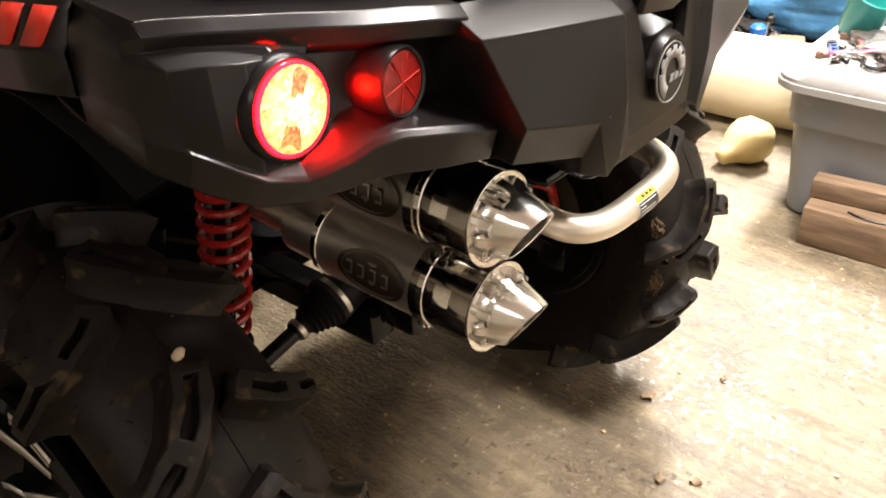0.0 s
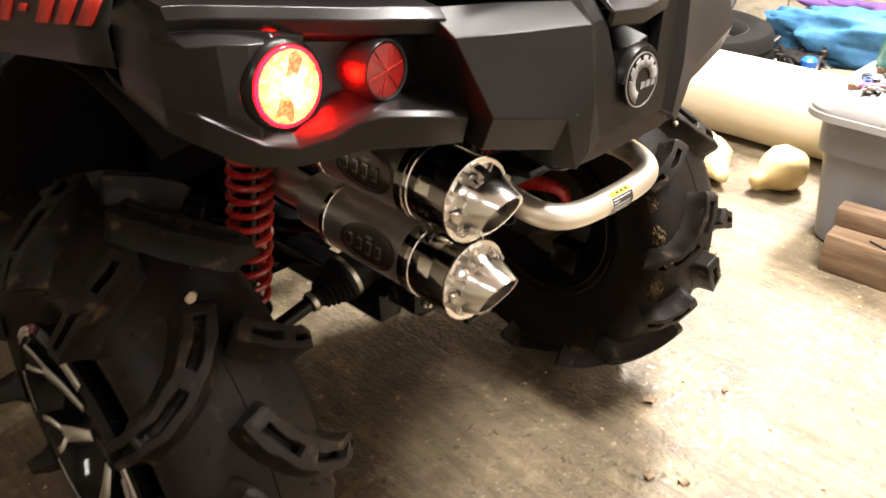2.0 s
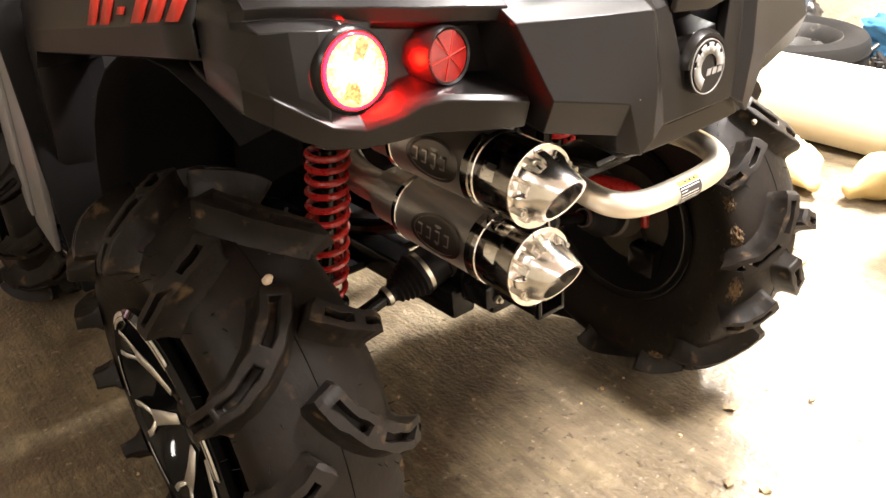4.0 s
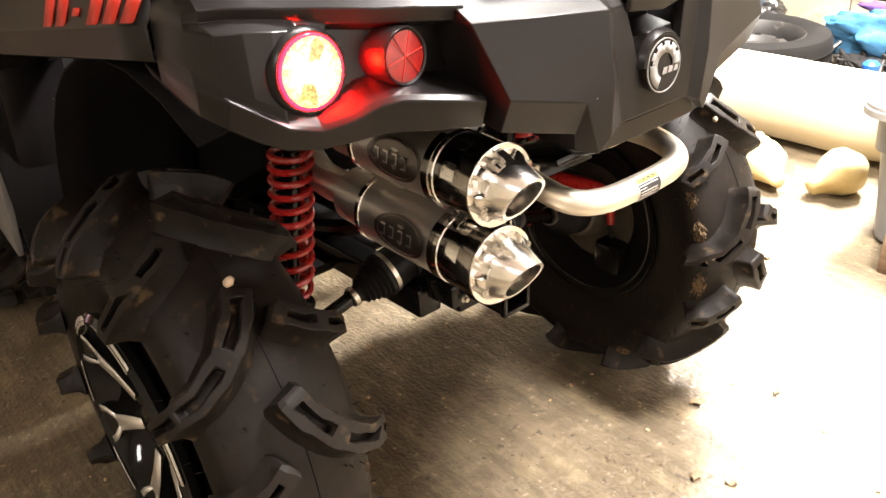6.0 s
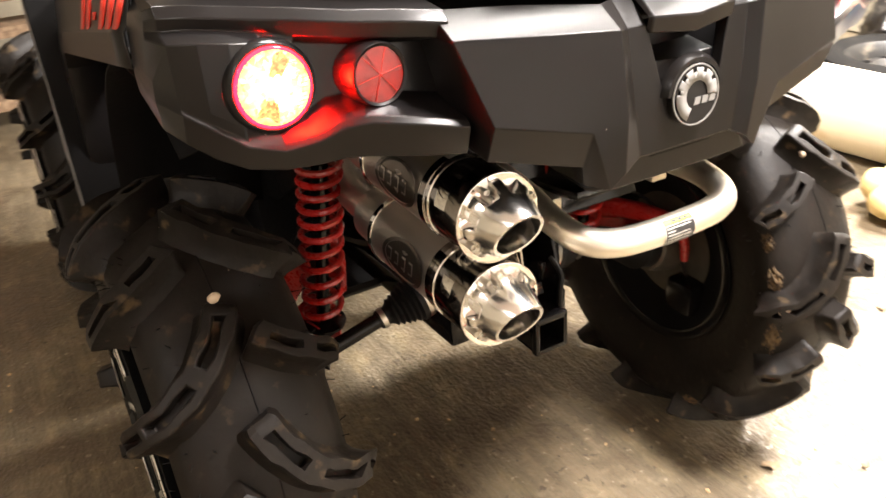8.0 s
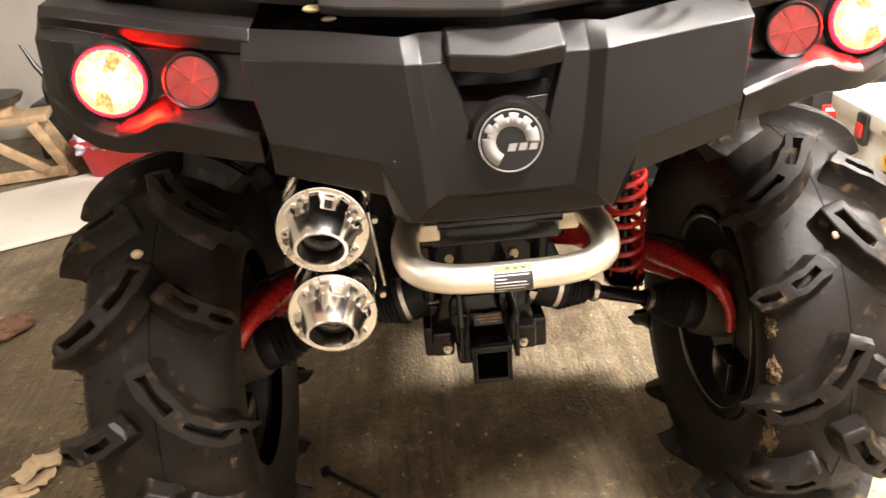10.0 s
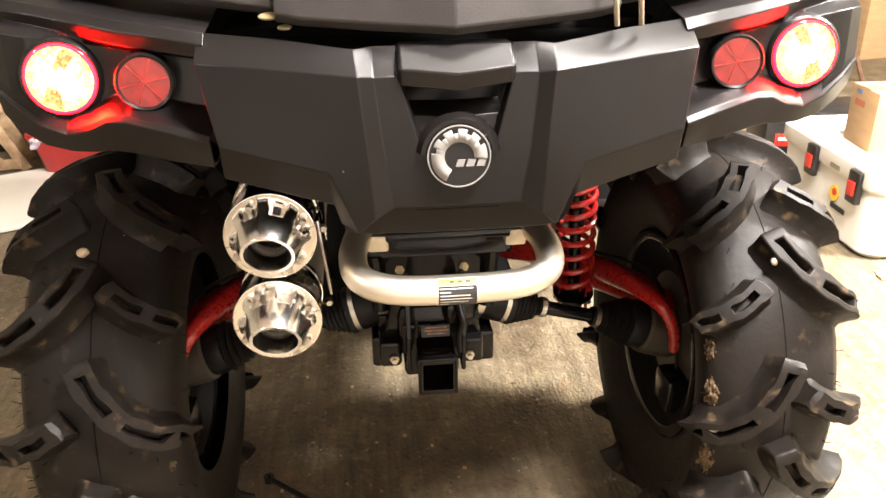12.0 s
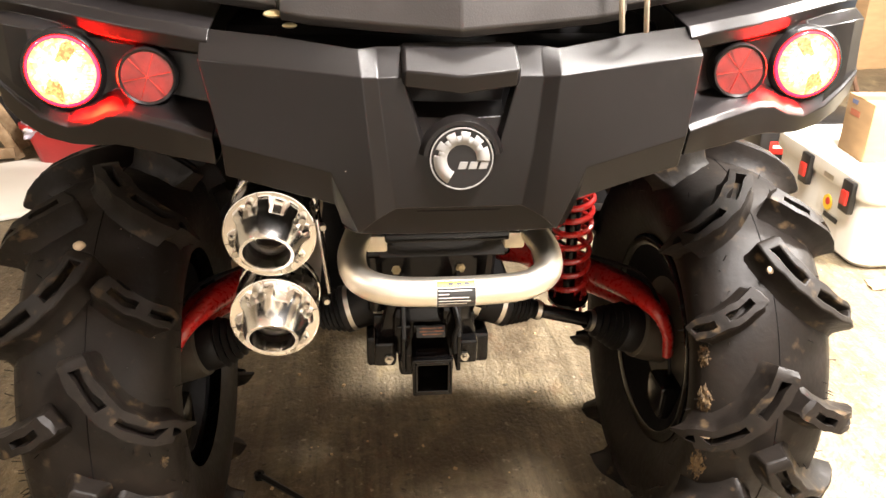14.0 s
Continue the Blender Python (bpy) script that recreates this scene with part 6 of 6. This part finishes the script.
def carton(name, size, place, turn, label):
    t = thing(name, label, "box", place, turn=turn)
    w, d, h = size
    part("carton_body", box(bmesh.new(), size, pose(0, 0, h / 2), 0.004), CARD, t)
    part("tape", box(bmesh.new(), (w * 1.002, 0.05, 0.001), pose(0, 0, h + 0.0008)), TAPE, t, "brown packing tape")
    part("print_bar", box(bmesh.new(), (0.001, d * 0.35, 0.02), pose(-w / 2 - 0.0008, d * 0.12, h * 0.72)), RED_PRINT, t, "red print bar")
    part("print_bar", box(bmesh.new(), (0.001, d * 0.2, 0.014), pose(-w / 2 - 0.0008, d * 0.2, h * 0.9)), BLUE_PRINT, t, "blue print bar")
    part("print_bar", box(bmesh.new(), (w * 0.5, 0.001, 0.02), pose(0.02, -d / 2 - 0.0008, h * 0.6)), RED_PRINT, t, "faint print bar")


TAPE = material("packing_tape", (0.36, 0.22, 0.10), 0.3, vary=0.1, bump=0)
RED_PRINT = material("faded_red_print", (0.45, 0.14, 0.07), 0.85, vary=0.2, bump=0)
BLUE_PRINT = material("faded_blue_print", (0.16, 0.19, 0.32), 0.85, vary=0.2, bump=0)
carton("cardboard_box", (0.25, 0.17, 0.19), (1.625, 1.63, 0.3005), -4, "brown cardboard box standing on the ice chest")


def dark_case():
    t = thing("tool_case", "black plastic tool case with a red label on the floor", "tool case", (1.66, 2.22, 0), turn=-10)
    part("case_body", box(bmesh.new(), (0.40, 0.26, 0.28), pose(0, 0, 0.14), 0.015), OIL_BLACK, t, "black case body")
    part("case_handle", sweep(bmesh.new(), [(-0.06, 0, 0.28), (-0.05, 0, 0.31), (0.05, 0, 0.31), (0.06, 0, 0.28)], 0.009, 8, round_path=4), OIL_BLACK, t)
    part("case_label", box(bmesh.new(), (0.06, 0.002, 0.05), pose(-0.13, -0.1315, 0.17), 0.0005), LATCH_RED, t, "red label with a white bar")
    part("label_bar", box(bmesh.new(), (0.035, 0.002, 0.012), pose(-0.13, -0.1335, 0.175)), LABEL_WHITE, t)


dark_case()

# ---- things beyond the bike ----
bm = box(bmesh.new(), (1.05, 0.62, 0.018), pose(0, 0, 0.009), 0.004)
for v in bm.verts:
    v.co.z += 0.006 * math.sin(v.co.x * 4) ** 2
single("foam_board", bm, SHEET_WHITE, "white foam board lying flat on the concrete", "board", (-1.60, 2.20, 0), 26)


def red_tub():
    t = thing("red_tub", "red plastic tub full of crumpled bags", "tub", (-1.20, 2.66, 0), turn=-12)
    body = shell(bmesh.new(), [(rounded(0.40, 0.28, 0.04), 0.0), (rounded(0.42, 0.30, 0.045), 0.01), (rounded(0.48, 0.36, 0.05), 0.17), (rounded(0.51, 0.39, 0.055), 0.172), (rounded(0.51, 0.39, 0.055), 0.190), (rounded(0.47, 0.35, 0.05), 0.190), (rounded(0.44, 0.32, 0.05), 0.10)])
    part("tub_body", body, RED_TUB, t, "red plastic tub")


red_tub()
for k, (x, y, z, r, mat) in enumerate(((-1.36, 2.62, 0.11, 0.11, WHITE_BAG), (-1.22, 2.66, 0.11, 0.13, RED_BAG := material("dark_red_bag", (0.22, 0.02, 0.025), 0.5, vary=0.4, scale=12, bump=0.7, bump_scale=40, bump_depth=0.008)), (-1.07, 2.66, 0.11, 0.11, WHITE_BAG))):
    crumpled("plastic_bag", (r, r, r * 0.85), mat, ("crumpled white and purple bag in the red tub", "crumpled dark red bag in the red tub")[k % 2], "bag", (x, y, z), 30 * k, 20 + k, 0.3, "bags in the tub")


def wooden_stand():
    """A low sawhorse of rough boards."""
    t = thing("wooden_stand", "low rough timber stand with splayed legs on the floor", "stand", (-1.78, 2.70, 0), turn=12)
    part("top_board", box(bmesh.new(), (0.36, 0.16, 0.03), pose(0, 0, 0.265), 0.004), PALE_WOOD, t)
    part("top_block", box(bmesh.new(), (0.20, 0.10, 0.05), pose(-0.05, 0, 0.306), 0.004), PALE_WOOD, t)
    for x, y, lean in ((0.12, -0.08, 24), (-0.10, -0.08, -20), (0.12, 0.08, 24), (-0.10, 0.08, -20)):
        part("leg", box(bmesh.new(), (0.045, 0.022, 0.27), pose(x + 0.05 * (1 if x > 0 else -1), y, 0.126, 0, -lean if x > 0 else -lean, 0), 0.003), PALE_WOOD, t)
    part("brace", box(bmesh.new(), (0.42, 0.02, 0.045), pose(0, -0.092, 0.035), 0.003), PALE_WOOD, t)
    part("brace", box(bmesh.new(), (0.34, 0.02, 0.04), pose(0, -0.100, 0.15, 0, 38, 0), 0.003), PALE_WOOD, t)


wooden_stand()
bm = lathe(bmesh.new(), [(0.0, 0.0), (0.10, 0.0), (0.12, 0.03), (0.115, 0.035), (0.0, 0.035)], None, 24)
single("metal_pan", bm, GREY_STEEL, "dull metal pan lying on the wooden stand", "pan", (-1.80, 2.70, 0.333), 0)


def drill_press():
    t = thing("bench_tool", "dark bench tool with an upright lever on the floor", "tool", (-1.66, 3.02, 0))
    part("tool_base", box(bmesh.new(), (0.22, 0.20, 0.26), pose(0, 0, 0.13), 0.02), OIL_BLACK, t)
    part("tool_head", box(bmesh.new(), (0.10, 0.12, 0.10), pose(0.01, -0.02, 0.30), 0.02), OIL_BLACK, t)
    part("lever", sweep(bmesh.new(), [(0.0, -0.03, 0.33), (-0.05, -0.04, 0.42), (-0.09, -0.04, 0.52)], [0.014, 0.012, 0.006], 10), OIL_BLACK, t)


drill_press()
bm = box(bmesh.new(), (0.95, 0.05, 1.9), pose(0, 0, 0.95), 0.004)
single("leaning_panel", bm, PLY, "stained pale panel standing against the clutter", "panel", (-2.22, 3.35, 0), 4)


def dark_rack():
    t = thing("storage_rack", "dim timber rack with dark reddish boards", "rack", (-1.0, 3.75, 0))
    for k in range(7):
        part("board", box(bmesh.new(), (1.5, 0.28, 0.05), pose(0, 0.01 * (k % 3), 0.12 + 0.16 * k), 0.004), OLD_WOOD, t)
    for x in (-0.72, 0.0, 0.72):
        part("post", box(bmesh.new(), (0.05, 0.26, 1.35), pose(x, 0.03, 0.675), 0.004), OLD_WOOD, t)


dark_rack()


def far_clutter():
    rng = random.Random(21)
    t = thing("folding_frame", "rusty folding metal frame against the far clutter", "frame", (2.55, 3.6, 0))
    for a, b in (((-0.2, 0, 0), (0.2, 0, 0.9)), ((0.2, 0, 0), (-0.2, 0, 0.9)), ((-0.2, 0.3, 0), (0.2, 0.3, 0.9)), ((0.2, 0.3, 0), (-0.2, 0.3, 0.9)), ((0.2, 0, 0.9), (0.2, 0.3, 0.9)), ((-0.2, 0, 0.9), (-0.2, 0.3, 0.9))):
        part("tube", sweep(bmesh.new(), [a, b], 0.014, 8), RUSTY, t)
    for k in range(5):
        w, d, h = rng.uniform(0.3, 0.5), rng.uniform(0.25, 0.4), rng.uniform(0.25, 0.5)
        b = box(bmesh.new(), (w, d, h), pose(0, 0, h / 2), 0.006)
        single("stored_box", b, (CARD, OLD_WOOD)[k % 2], "dusty brown storage box by the far wall", "box", (1.2 + 0.5 * k, 4.3 + 0.2 * (k % 2), 0), rng.uniform(-20, 20), "stored boxes")


far_clutter()


# ---- scraps on the floor ----
def leaf(place, turn, size, mat, label):
    bm = bmesh.new()
    rows = []
    for i in range(7):
        u = i / 6
        w = size * 0.35 * math.sin(math.pi * min(1, u * 1.02 + 0.02)) * (1 + 0.3 * math.sin(u * 17))
        rows.append([(u * size - size / 2, -w, 0.004 + 0.006 * math.sin(u * 5)), (u * size - size / 2, 0, 0.002), (u * size - size / 2, w, 0.005 + 0.004 * math.cos(u * 6))])
    grid(bm, rows)
    ob = single("dry_leaf", bm, mat, label, "leaf", place, turn, "scraps on the floor", angle=60)
    thicken(ob, 0.001, 1)


leaf((0.269, 0.036, 0), 20, 0.030, DRY_LEAF, "dry brown leaf on the concrete")
leaf((0.457, 0.160, 0), -30, 0.036, DRY_LEAF, "dry brown leaf on the concrete")
leaf((0.30, -0.02, 0), 120, 0.022, DRY_LEAF, "small dry leaf on the concrete")
leaf((1.124, 0.388, 0), 35, 0.035, DRY_LEAF, "small dry leaf on the concrete")
leaf((0.604, 0.060, 0), 5, 0.02, DRY_LEAF, "crumb of dry leaf on the concrete")
leaf((1.468, 1.29, 0), 40, 0.11, PALE_CHIP, "curled scrap of brown card on the concrete")
for k in range(4):
    leaf((-0.975 + 0.03 * (k % 2), 0.60 + 0.028 * k, 0.004 * k), 50 * k, 0.085, PALE_LEAF, "pale splintered wood flake on the concrete")
crumpled("brown_glove", (0.07, 0.045, 0.02), RUSTY, "crumpled brown work glove on the concrete", "glove", (-1.275, 1.30, 0), 60, 31, 0.3)
bm = bmesh.new()
sweep(bm, [(-0.325, 0.556, 0.008), (-0.22, 0.465, 0.008)], 0.006, 8)
lathe(bm, [(0.005, 0.0), (0.011, 0.0), (0.011, 0.012), (0.005, 0.012)], pose(-0.331, 0.561, 0.001), 12, close=True)
single("ratchet_handle", bm, OIL_BLACK, "dark ratchet handle lying on the concrete", "ratchet")
rng = random.Random(2)
bm = bmesh.new()
for k in range(160):
    x, y, r = rng.uniform(-1.4, 1.4), rng.uniform(-0.4, 1.6), rng.uniform(0.0012, 0.004)
    box(bm, (r * 2, r * 1.5, r), pose(x, y, r / 2, 0, 0, rng.uniform(0, 180)))
single("grit", bm, PALE_CHIP, "pale grit and crumbs scattered on the concrete", "grit", kind="stuff")


def pebble(place, size, turn):
    bm = bmesh.new()
    bmesh.ops.create_icosphere(bm, subdivisions=2, radius=1)
    for v in bm.verts:
        k = 1 + 0.2 * noise.noise(v.co * 1.7 + Vector(place) * 9)
        v.co = Vector((v.co.x * size * k, v.co.y * size * 0.6 * k, v.co.z * size * 0.8 * k))
    single("pebble", bm, PEBBLE, "small pale pebble wedged in a tyre tread bar", "pebble", place, turn, "pebbles", angle=60)


PEBBLE = material("pale_pebble", (0.55, 0.43, 0.31), 0.7, vary=0.2, scale=60)
pebble((0.378, 0.122, 0.404), 0.0125, 0)
pebble((-0.483, 0.247, 0.677), 0.0085, 20)
pebble((0.478, 0.205, 0.628), 0.009, 40)


def wall_blocks():
    """Coursed blocks proud of the lower east wall, with recessed joints."""
    wall = bpy.data.objects["wall_east"]
    rng = random.Random(4)
    bm = box(bmesh.new(), (0.030, 0.390, 0.186), Matrix(), 0.004)
    data = bpy.data.meshes.new("block")
    finish(bm, False, 30)
    bm.to_mesh(data)
    bm.free()
    data.materials.append(BLOCK)
    for course in range(7):
        for k in range(9):
            ob = new("block", data)
            ob.parent = wall
            world_place = Vector((3.444 + rng.uniform(-0.003, 0.002), -0.9 + 0.40 * k + 0.2 * (course % 2), 0.10 + 0.20 * course))
            ob.matrix_parent_inverse = wall.matrix_world.inverted()
            ob.location = world_place


wall_blocks()
